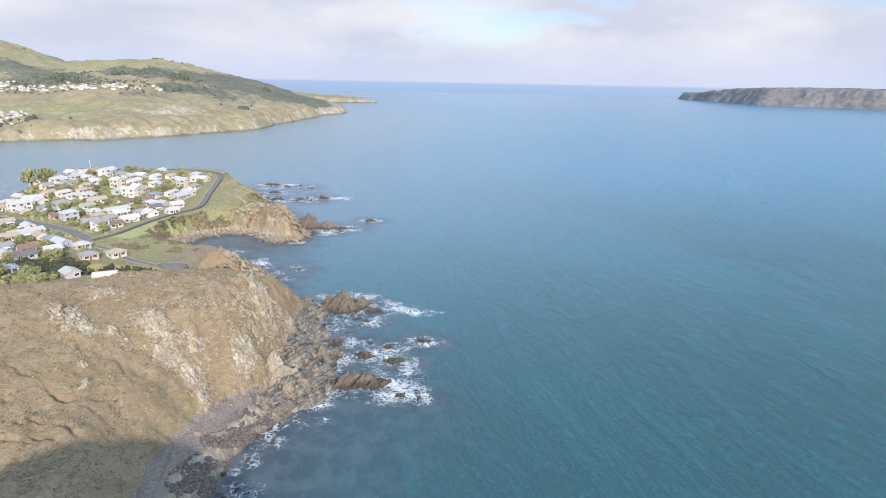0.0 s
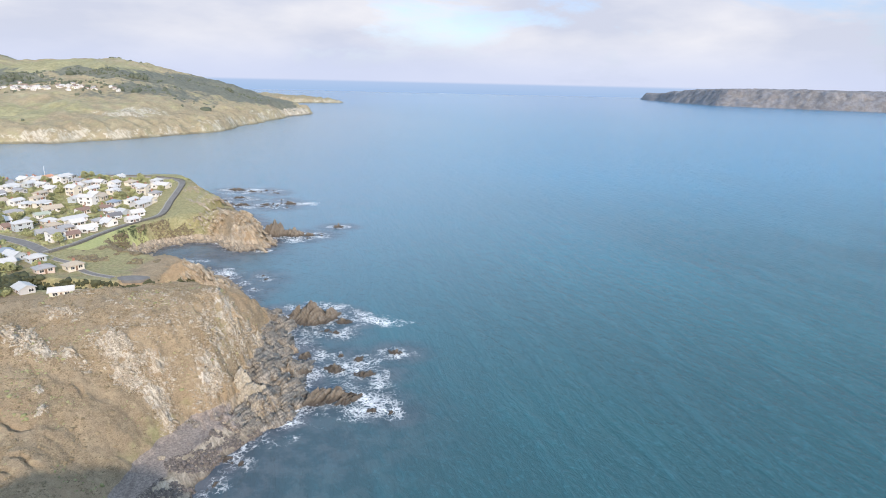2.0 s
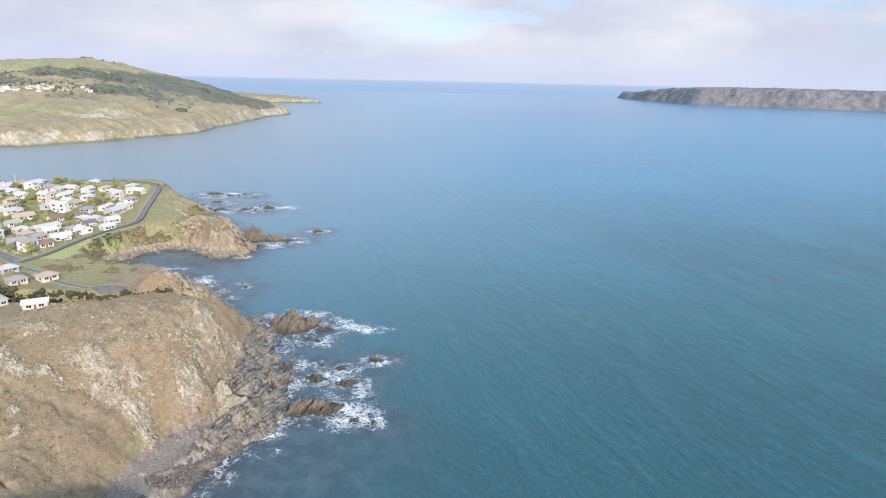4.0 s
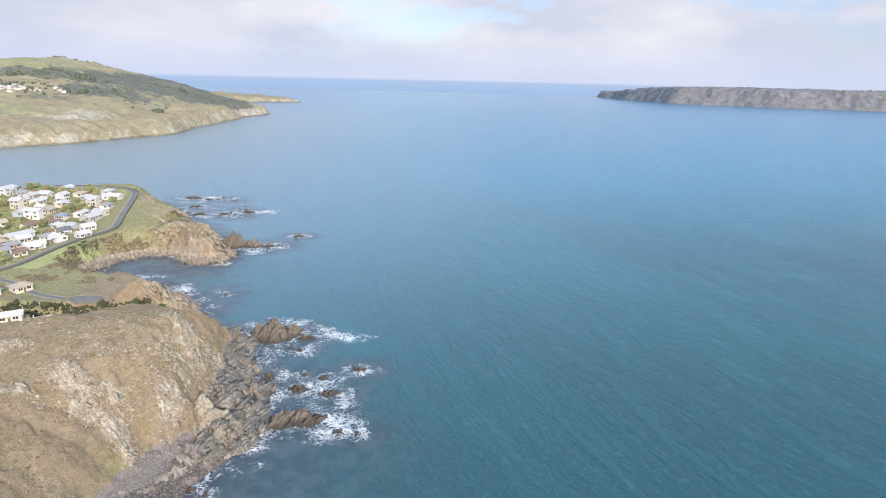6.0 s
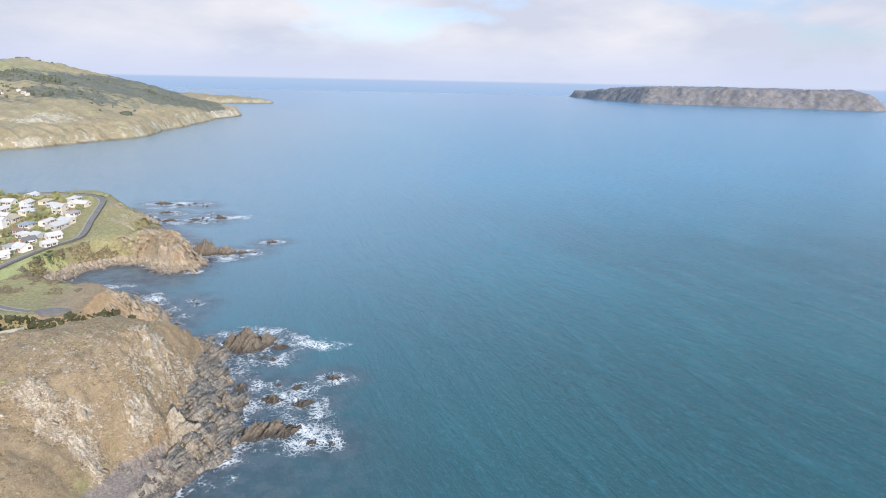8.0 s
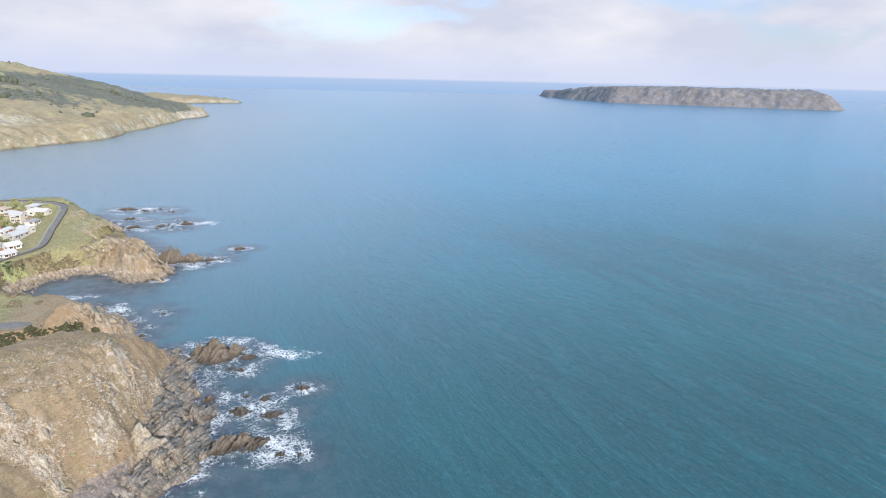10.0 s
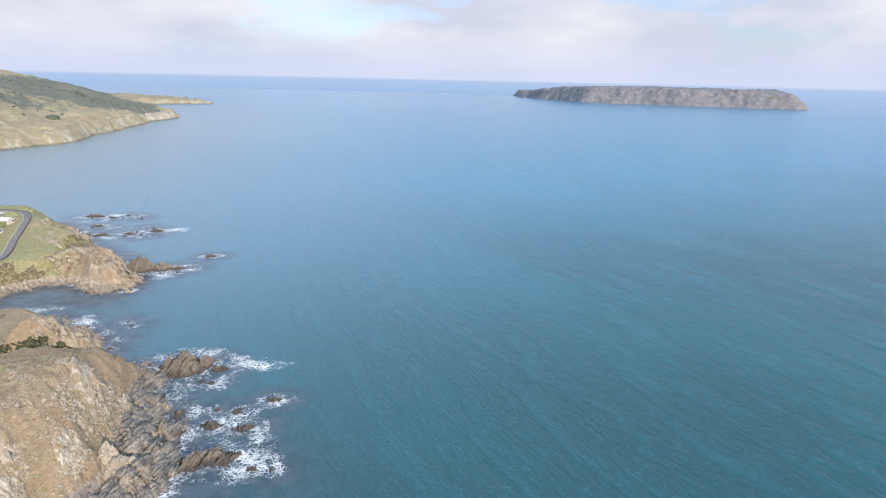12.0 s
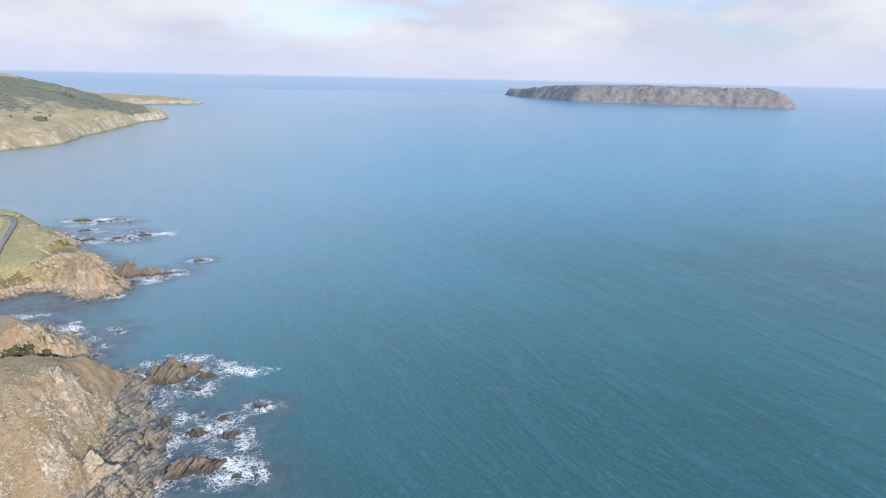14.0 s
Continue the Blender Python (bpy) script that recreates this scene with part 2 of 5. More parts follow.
    grit = n.mix(n.ramp(n.noise(0.25 * s, 4, 0.6, (3.0, 0.5, 1), (0, 0, radians(12))), 0.5, 0.68, 0.0, 0.45), grit, (0.16, 0.135, 0.125))
    c = n.mix(n.ramp(pave, 0.35, 0.6), c, grit)
    z = n.add("ShaderNodeSeparateXYZ")
    n.link(n.pos, z.inputs[0])
    wet = n.ramp(n.math("ADD", z.outputs[2], n.math("MULTIPLY", g2, 1.6)), 0.5, 1.9, 0.75, 0.0)
    if not near:
        wet = n.ramp(n.math("ADD", z.outputs[2], n.math("MULTIPLY", g2, 5.0)), 3.0, 6.5, 0.8, 0.0)
    c = n.mix(wet, c, (0.055, 0.048, 0.042))
    # distance haze painted in: a patchy pale tone mixed over the ground colour
    if haze_cover:
        haze_tone = n.mix(n.ramp(n.noise(0.05, 6, 0.7), 0.4, 0.62), tuple(v * 0.78 for v in haze_cover[:3]), tuple(v * 1.2 for v in haze_cover[:3]))
        cover = n.ramp(n.noise(0.03, 7, 0.72), 0.30, 0.70, haze_cover[3] - 0.22, haze_cover[3] + 0.08)
        c = n.mix(n.math("MULTIPLY", cover, n.ramp(dm, 0.0, 1.0, 1.0, haze_cover[4])), c, haze_tone)
    n.colour(c)
    hgt = n.math("ADD", n.math("MULTIPLY", g2, 0.7), n.math("MULTIPLY", n.mix(rm, g3, strata), 0.6))
    n.bump(hgt, 0.9 if near else 2.2, 0.9)
    return n.mat


def rock_material(name="sea_rock"):
    n = Nodes(name, rough=0.8, spec=0.3)
    strata = n.noise(0.7, 7, 0.72, (2.8, 0.6, 0.6), (0, radians(-28), radians(30)), 0.6)
    c = n.mix(n.ramp(strata, 0.34, 0.66), (0.075, 0.066, 0.056), (0.30, 0.265, 0.215))
    c = n.mix(n.ramp(n.noise(0.3, 5, 0.65), 0.52, 0.68, 0.0, 0.28), c, (0.26, 0.22, 0.155))
    rnd = n.add("ShaderNodeObjectInfo").outputs["Random"]
    c = n.mix(n.ramp(rnd, 0, 1, 0.0, 0.5), c, (0.15, 0.13, 0.105))
    z = n.add("ShaderNodeSeparateXYZ")
    n.link(n.pos, z.inputs[0])
    wet = n.ramp(n.math("ADD", z.outputs[2], n.noise(0.8, 3)), 0.6, 2.6, 0.8, 0.0)
    n.colour(n.mix(wet, c, (0.045, 0.040, 0.036)))
    n.bump(n.noise(1.6, 6, 0.75, (2.2, 0.7, 0.7), (0, radians(-28), radians(48))), 0.18, 0.8)
    return n.mat


# far shore and island carry a painted haze tone in their base colour
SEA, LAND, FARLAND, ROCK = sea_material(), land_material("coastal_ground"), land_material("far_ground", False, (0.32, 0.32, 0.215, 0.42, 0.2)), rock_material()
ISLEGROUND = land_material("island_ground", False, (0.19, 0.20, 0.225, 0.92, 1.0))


# ---- noise on arrays ----
def vnoise(x, y, seed=0):
    xi, yi = np.floor(x).astype(np.int64), np.floor(y).astype(np.int64)
    fx, fy = x - xi, y - yi

    def grad(ix, iy, dx, dy):
        h = (ix * 374761393 + iy * 668265263 + seed * 974634777) & 0x7FFFFFFF
        h = ((h ^ (h >> 13)) * 1274126177) & 0x7FFFFFFF
        a = ((h ^ (h >> 16)) & 0xFFFF) * (2 * np.pi / 65536.0)
        return np.cos(a) * dx + np.sin(a) * dy

    u, v = fx * fx * fx * (fx * (fx * 6 - 15) + 10), fy * fy * fy * (fy * (fy * 6 - 15) + 10)
    a = grad(xi, yi, fx, fy) * (1 - u) + grad(xi + 1, yi, fx - 1, fy) * u
    b = grad(xi, yi + 1, fx, fy - 1) * (1 - u) + grad(xi + 1, yi + 1, fx - 1, fy - 1) * u
    return (a * (1 - v) + b * v) * 1.5


def fbm(x, y, size, octaves=4, seed=0, gain=0.5):
    out, amp = 0.0, 1.0
    for k in range(octaves):
        out = out + amp * vnoise(x / size, y / size, seed + k)
        size, amp = size / 2.03, amp * gain
    return out


def ridged(x, y, size, octaves=4, seed=0, gain=0.5):
    out, amp = 0.0, 1.0
    for k in range(octaves):
        out = out + amp * (1 - 2 * np.abs(vnoise(x / size, y / size, seed + k)))
        size, amp = size / 2.1, amp * gain
    return out


def beds(u, v, period, seed=0):
    """Tilted rock beds: a steep edge and a long dip slope, over and over, 0 to 1."""
    t = u / period + 0.9 * vnoise(u / (3.1 * period), v / (4.5 * period), seed) + 0.25 * vnoise(u / period, v / period, seed + 1)
    f = t - np.floor(t)
    k = np.abs(vnoise(np.floor(t) * 0.73 + 0.31, v / (5 * period), seed + 2)) * 1.6 + 0.35
    return np.where(f < 0.22, f / 0.22, (1 - f) / 0.78) * k


def step(v, lo, hi):
    t = np.clip((v - lo) / (hi - lo), 0, 1)
    return t * t * (3 - 2 * t)


def smin(a, b, k):
    h = np.clip(0.5 + 0.5 * (b - a) / k, 0, 1)
    return b * (1 - h) + a * h - k * h * (1 - h)


def inside_distance(poly, x, y):
    """Distance to the outline, positive inside."""
    best, inside = np.full(x.shape, 1e9), np.zeros(x.shape, bool)
    for (ax, ay), (bx, by) in zip(poly, poly[1:] + poly[:1]):
        dx, dy = bx - ax, by - ay
        t = np.clip(((x - ax) * dx + (y - ay) * dy) / (dx * dx + dy * dy), 0, 1)
        best = np.minimum(best, np.hypot(x - ax - t * dx, y - ay - t * dy))
        if ay != by:
            inside ^= ((ay > y) != (by > y)) & (x < dx * (y - ay) / dy + ax)
    return np.where(inside, best, -best)


def line_distance(line, x, y):
    """Distance to an open line and its side (positive to the left of its way)."""
    best, side = np.full(x.shape, 1e9), np.zeros(x.shape)
    for (ax, ay), (bx, by) in zip(line, line[1:]):
        dx, dy = bx - ax, by - ay
        t = np.clip(((x - ax) * dx + (y - ay) * dy) / (dx * dx + dy * dy), 0, 1)
        d = np.hypot(x - ax - t * dx, y - ay - t * dy)
        side = np.where(d < best, dx * (y - ay) - dy * (x - ax), side)
        best = np.minimum(best, d)
    return best, np.sign(side)


def grid_object(name, xs, ys, Z, mat, masks=(), keep=None, flat=None):
    X, Y = np.meshgrid(xs, ys)
    nx, ny = len(xs), len(ys)
    idx = np.arange(nx * ny).reshape(ny, nx)
    quads = np.stack([idx[:-1, :-1], idx[:-1, 1:], idx[1:, 1:], idx[1:, :-1]], -1).reshape(-1, 4)
    if keep is not None:
        quads = quads[keep.ravel()[quads].any(1)]
    smooth = np.ones(len(quads), bool) if flat is None else ~flat.ravel()[quads].any(1)
    used = np.unique(quads)
    back = np.zeros(nx * ny, np.int64)
    back[used] = np.arange(len(used))
    quads = back[quads]
    me = bpy.data.meshes.new(name)
    me.vertices.add(len(used))
    me.vertices.foreach_set("co", np.stack([X, Y, Z], -1).reshape(-1, 3)[used].astype(np.float32).ravel())
    me.loops.add(quads.size)
    me.loops.foreach_set("vertex_index", quads.astype(np.int32).ravel())
    me.polygons.add(len(quads))
    me.polygons.foreach_set("loop_start", np.arange(0, quads.size, 4, dtype=np.int32))
    me.polygons.foreach_set("use_smooth", smooth)
    me.update(calc_edges=True)
    for key, v in dict(masks).items():
        me.attributes.new(key, "FLOAT", "POINT").data.foreach_set("value", np.broadcast_to(v, X.shape).ravel()[used].astype(np.float32))
    me.materials.append(mat)
    return new(name, me)


def spaced(*parts):
    """Even steps over several stretches: (start, end, step) each."""
    return np.unique(np.round(np.concatenate([np.arange(a, b + 1e-6, s) for a, b, s in parts]), 3))


# ---- plan of the coast ----
COAST = [(80, -300), (105, -120), (70, -30), (10, 30), (-30, 62), (-46, 84), (-51, 100), (-53, 112), (-51.5, 121), (-47.5, 131), (-42.5, 138), (-38, 144),
         (-36, 152), (-37, 162), (-39, 174), (-43, 184), (-50, 192), (-52, 203), (-55, 214), (-61, 217), (-70, 217),
         (-78, 222), (-76, 229), (-79, 240), (-88, 254), (-101, 268), (-113, 274), (-126, 278), (-136, 283), (-145, 296), (-141, 309),
         (-128, 317), (-116, 317), (-99, 302), (-87, 310), (-85, 320), (-91, 333), (-99, 347), (-103, 360), (-114, 374), (-132, 398), (-150, 430),
         (-165, 452), (-190, 456), (-240, 442), (-290, 410), (-296, 370), (-275, 325), (-285, 250), (-340, 180), (-520, 60), (-520, -300)]
GULLY = [(-60, 219), (-76, 222), (-92, 222), (-106, 220), (-120, 217.5), (-140, 216), (-175, 214)]
EAST = [(-169, 256), (-164, 268), (-161.5, 289), (-157, 311), (-150.5, 327), (-151.5, 340), (-154.5, 354), (-157, 371), (-161, 390), (-168, 404), (-180, 412), (-200, 417), (-225, 417)]
RIDGE = [(-150, 112), (-116, 138), (-98, 150), (-82, 158), (-66, 164), (-56, 174)]

KNOLL_CLEFT = [(-90.0, 237.0), (-94.5, 227.0)]
CRACKS = [[(-101, 116.1), (-88.2, 111.7), (-84.2, 112.1)], [(-88.6, 112.2), (-80.1, 112)], [(-96.2, 107.5), (-89.3, 105.2), (-81.3, 103.6), (-74.4, 101.9)], [(-90.7, 98.5), (-85.1, 98.6)], [(-93.7, 127.5), (-88.5, 124.5)], [(-87.3, 102.2), (-77.2, 99.9)], [(-92.7, 102.3), (-86.3, 102)],
          [(-82.5, 125.8), (-78.3, 124.5)], [(-85.6, 100.8), (-80.8, 100.2)], [(-81, 103.8), (-76, 103.4), (-73.6, 102.2)], [(-104, 108), (-97, 106), (-92, 106.4)]]


def outcrops(x, y):
    """Where pale rock breaks through the turf."""
    spots = np.zeros(x.shape)
    for cx, cy, rx, ry, k in ((-98.5, 134.5, 6, 4.2, 0.67), (-92.5, 132, 7.2, 3.1, 0.69), (-87, 132.5, 4.8, 3.1, 0.59), (-79, 139.5, 6.6, 5.4, 0.71), (-74.5, 135.5, 4.8, 3.8, 0.80), (-70.5, 140.5, 5.4, 4.2, 0.59), (-68.3, 135.3, 4.3, 4.3, 0.77), (-65, 133, 2.9, 3.4, 0.71),
                              (-95, 146, 4.8, 3.6, 0.57), (-59.5, 147.5, 4.8, 7.2, 0.69), (-61, 158, 7.2, 9.6, 0.51), (-60, 168, 7.2, 10.8, 0.61), (-86.8, 120.8, 1.3, 1.6, 0.62), (-84.2, 116, 1.2, 2.0, 0.60), (-72, 152, 16, 18, 0.32), (-150, 388, 8, 22, 0.44),
                              (-57, 180, 5, 10, 0.62), (-90, 234, 13, 9, 0.60), (-93, 318, 22, 11, 0.58), (-138, 402, 10, 26, 0.50), (-117, 330, 18, 11, 0.52), (-136, 362, 12, 18, 0.42), (-104, 160, 14, 5, 0.30)):
        spots = np.maximum(spots, k * np.exp(-((x - cx) / rx) ** 2 - ((y - cy) / ry) ** 2))
    return spots


def near_height(x, y, rough=True):
    wx = x + 2.2 * fbm(x, y, 17, 3, 5) + 0.8 * fbm(x, y, 5, 2, 6)
    wy = y + 2.2 * fbm(x, y, 17, 3, 8) + 0.8 * fbm(x, y, 5, 2, 9)
    d = inside_distance(COAST, wx, wy)
    # width of the rock shelf or beach before the slope begins
    reef = np.exp(-((wy - 163) / 24) ** 2)
    shelf = 3 + 10.5 * step(y, 152, 132) + 15 * reef * step(x, -75, -52)
    shelf = shelf + 2 * np.exp(-((x + 150) ** 2 + (y - 290) ** 2) / 30 ** 2)
    slope = 1.0 + 1.2 * np.exp(-((x + 57) / 12) ** 2 - ((y - 180) / 20) ** 2) + 0.9 * step(y, 50, 0)
    slope = slope - 0.42 * np.exp(-((x + 156) ** 2 + (y - 302) ** 2) / 38 ** 2)
    slope = slope + 1.5 * np.exp(-((x + 97) ** 2 + (y - 323) ** 2) / 20 ** 2)
    rise = np.where(d < shelf, 0.4 + 0.13 * d, 0.4 + 0.13 * shelf + slope * (d - shelf))
    rise = np.where(d < 0, 0.4 + 0.55 * d, rise)
    # height of the land behind the edge
    dr, side = line_distance(RIDGE, wx, wy)
    along = step(wx, -160, -55)
    crest = 35 - 8 * along - 5 * step(wx, -70, -52)
    north = crest - 0.27 * np.maximum(dr - 6, 0) - 1.1 * np.maximum(dr - 33, 0)
    north = north - 0.22 * np.maximum(dr - 4, 0) * step(wx, -86, -104)
    south = crest - 0.30 * np.maximum(dr - 4, 0)
    hill = np.where(side > 0, north, south)
    hill = hill + 1.6 * np.exp(-((wx + 92) / 15) ** 2 - ((wy - 168) / 16) ** 2) - 4.2 * np.exp(-((wx + 69) / 11) ** 2 - ((wy - 195) / 12) ** 2)
    # the high hill behind, whose shade falls on the slope
    high = 106.5 - 1.0 * np.sqrt((wx + 18) ** 2 + (wy + 68) ** 2 + 20 ** 2)
    hill = np.maximum(hill, high)
    town = 12.5 + 7 * step(wy, 322, 400) - 3.5 * np.exp(-((wx + 130) ** 2 + (wy - 245) ** 2) / 28 ** 2)
    town = np.where(wx > -128, np.minimum(town, 10), town) * (1 - 0.5 * step(wx, -118, -95) * step(wy, 330, 260))
    town = town * (1 - step(wx, -124, -113) * step(wy, 231, 224))
    knob = 19 * np.exp(-(((wx + 92) / 17) ** 2 + ((wy - 232) / 11) ** 2))
    knob = np.maximum(knob, 17 * np.exp(-(((wx + 120) / 26) ** 2 + ((wy - 326) / 16) ** 2)))
    knob = np.maximum(knob, 15.5 * np.exp(-(((wx + 101) / 14) ** 2 + ((wy - 328) / 11) ** 2)))
    knob = np.maximum(knob, 24.5 * np.exp(-(((wx + 143) / 15) ** 2 + ((wy - 398) / 34) ** 2)))
    base = np.maximum(np.where(wy > 150, np.maximum(hill, np.maximum(town, knob)), hill), 4)
    z = smin(base, rise, 4.0)
    # the bench of the road and of the turning area
    dl, _ = line_distance(EAST, x, y)
    z = z + (12.3 + 7.2 * step(y, 322, 400) - z) * step(dl, 11, 4.5) * step(y, 252, 262)
    z = z + (9.6 - z) * step(np.hypot((x + 119) / 1.5, y - 230), 7, 4.5)
    # the stream gully behind the hill
    dg, gside = line_distance(GULLY, x + 1.2 * fbm(x, y, 9, 2, 15), y + 1.2 * fbm(x, y, 9, 2, 16))
    floor = 0.4 + 0.05 * np.maximum(-80 - x, 0)
    z = np.minimum(z, floor + np.where(gside < 0, 2.2 * np.maximum(dg - 6.0, 0), 2.6 * np.maximum(dg - 3.0, 0)) + 60 * step(x, -150, -175))
    if not rough:
        return z
    u, v = 0.87 * x + 0.5 * y, -0.5 * x + 0.87 * y
    crag = step(z, -1.5, 1.0) * step(z, 10, 3) * step(x, -66, -58) * step(y, 130, 144)
    crag = np.maximum(crag, 0.8 * np.exp(-((rise - z) / 5.0) ** 2) * step(d, 18, 4) * step(y, 180, 215))
    crag = np.maximum(crag, 0.5 * step(z, 3, 8) * np.exp(-((x + 57) / 9) ** 2 - ((y - 178) / 26) ** 2))
    for cx, cy, rx, ry, k in ((-92, 318, 26, 12, 0.85), (-90, 233, 16, 10, 0.7), (-57, 182, 7, 16, 0.75), (-140, 402, 10, 26, 0.5), (-76, 330, 12, 9, 0.9)):
        crag = np.maximum(crag, k * np.exp(-((x - cx) / rx) ** 2 - ((y - cy) / ry) ** 2) * step(z, 0, 2))
    z = z + crag * (2.3 * beds(u, v, 4.0, 21) + 0.9 * beds(u, v, 1.6, 25) + 0.8 * fbm(x, y, 7, 4, 27, 0.6) - 1.1)
    wild = np.maximum(step(x, -128, -116), step(y, 205, 190))
    z = z + step(z, 1.5, 5) * (0.8 * fbm(x, y, 15, 3, 31) + 0.30 * fbm(x, y, 4, 3, 37)) * wild
    # narrow scarps where the turf has slipped
    for line in CRACKS:
        dc, _ = line_distance(line, x + 1.6 * fbm(x, y, 6, 3, 48), y + 1.6 * fbm(x, y, 6, 3, 49))
        z = z - 0.9 * step(dc, 0.8, 0.25) * step(fbm(x, y, 5, 2, 50), -0.35, 0.1)
    # a notch added between crag and slope to shape the crag's shadow
    z = z - 3.6 * np.exp(-((x + 56.6) / 1.5) ** 2 - ((y - 157) / 2.6) ** 2)
    # the cleft through the knoll
    dk, _ = line_distance(KNOLL_CLEFT, x + 0.8 * fbm(x, y, 5, 2, 53), y)
    z = z - 3.0 * step(dk, 1.5, 0.5) * step(z, 1.0, 3.0)
    # bare rock ribs of the outcrops
    z = z + 1.6 * outcrops(x, y) * ridged(u, v / 2.2, 3.4, 4, 43, 0.6)
    return z


def near_masks(x, y, z):
    gy, gx = np.gradient(near_height(x, y, False))
    d = inside_distance(COAST, x, y)
    m = {}
    shore = step(z, 5.0, 2.0)
    m["rock"] = np.maximum(shore * step(y, 128, 140), 0.42 * np.exp(-((x + 55) / 8) ** 2 - ((y - 184) / 18) ** 2))
    m["rock"] = np.maximum(m["rock"], 0.46 * step(d, 9, 3) * step(y, 285, 305) * step(x, -130, -118))
    m["rock"] = np.maximum(m["rock"], 0.8 * step(z, 1.75, 1.3) * step(y, 150, 128))
    for cx, cy, rx, ry, k in ((-90, 232, 17, 11, 0.62), (-94, 315, 26, 9, 0.60), (-147, 392, 8, 22, 0.50)):
        m["rock"] = np.maximum(m["rock"], k * np.exp(-((x - cx) / rx) ** 2 - ((y - cy) / ry) ** 2))
    m["gravel"] = step(z, 3.9, 2.9) * step(z, 1.2, 1.7) * step(y, 150, 141) * step(x, -46, -50)
    m["outcrop"] = outcrops(x, y)
    g = 0.62 * step(x, -112, -128) * step(y, 196, 206) + 0.34 * np.exp(-((x + 112) / 20) ** 2 - ((y - 336) / 12) ** 2) + 0.5 * np.exp(-((x + 60) / 5) ** 2 - ((y - 162) / 9) ** 2)
    g = g + 0.20 * np.exp(-((x + 68) / 9) ** 2 - ((y - 130) / 14) ** 2) + 0.42 * step(y, 318, 345) * step(x, -112, -130)
    g = g + 0.35 * np.exp(-((x + 150) / 12) ** 2 - ((y - 268) / 22) ** 2)
    road_d, road_side = line_distance(EAST, x, y)
    m["lawn"] = step(road_d, 13, 9) * (road_side < 0) * step(y, 258, 266) * step(y, 312, 304)
    g = g + 0.85 * step(road_d, 15, 6) * (road_side < 0) * step(y, 256, 264) * step(y, 312, 300)
    g = g + 0.35 * step(road_d, 26, 8) * (road_side < 0) * step(y, 318, 335)
    g = g + 0.30 * np.exp(-((d - 17) / 3.5) ** 2) * step(y, 156, 138) * step(y, 90, 104)
    m["green"] = np.clip(g, 0, 0.9)
    # dark ground along the gully: scrub inland, shade painted in towards the sea
    stream, _ = line_distance(GULLY, x, y)
    cracked = 0 * x
    for line in CRACKS:
        dc, _ = line_distance(line, x + 1.6 * fbm(x, y, 6, 3, 48), y + 1.6 * fbm(x, y, 6, 3, 49))
        cracked = np.maximum(cracked, 0.12 * step(dc, 0.7, 0.2) * step(fbm(x, y, 5, 2, 50), -0.35, 0.1))
    m["dark"] = np.clip(cracked + 0.7 * step(stream, 9, 5) * step(x, -78, -88) + 0.34 * np.exp(-((d - 9) / 5) ** 2) * step(x, -125, -135) * step(y, 255, 270) + 0.27 * step(y, 128, 90) + 0.26 * step(x, -140, -160), 0, 1)
    return m


xs = spaced((-520, -330, 10), (-330, -150, 2.5), (-150, -104, 0.75), (-104, -70, 0.5), (-70, -32, 0.42), (-32, -14, 0.75), (-14, 114, 4))
ys = spaced((-300, 60, 8), (60, 80, 2), (80, 96, 0.75), (96, 132, 0.5), (132, 216, 0.45), (216, 350, 0.75), (350, 470, 1.5))
GX, GY = np.meshgrid(xs, ys)
GZ = near_height(GX, GY)
GM = near_masks(GX, GY, GZ)
ground = grid_object("ground", xs, ys, GZ, LAND, GM, GZ > -3.5, (GM["rock"] > 0.45) | (GM["outcrop"] > 0.4))
tagged(ground, "dry grassy headland with rocky cliffs above the sea", "headland", kind="structure")


NX, NY = xs, ys


def ground_z(x, y):
    """Height of the ground's mesh at a place."""
    i = min(max(int(np.searchsorted(NX, x)) - 1, 0), len(NX) - 2)
    j = min(max(int(np.searchsorted(NY, y)) - 1, 0), len(NY) - 2)
    u, v = (x - NX[i]) / (NX[i + 1] - NX[i]), (y - NY[j]) / (NY[j + 1] - NY[j])
    return float((GZ[j, i] * (1 - u) + GZ[j, i + 1] * u) * (1 - v) + (GZ[j + 1, i] * (1 - u) + GZ[j + 1, i + 1] * u) * v)


# ---- the far shore across the inlet ----
FAR = [(-2600, 560), (-900, 640), (-569, 728), (-520, 758), (-479, 772), (-410, 838), (-372, 905), (-336, 985), (-328, 1060), (-325, 1195), (-314, 1395), (-282, 1505), (-296, 1550),
       (-400, 1700), (-520, 1960), (-490, 2110), (-400, 2165), (-305, 2190), (-290, 2215), (-420, 2330), (-800, 2600), (-2600, 3200)]


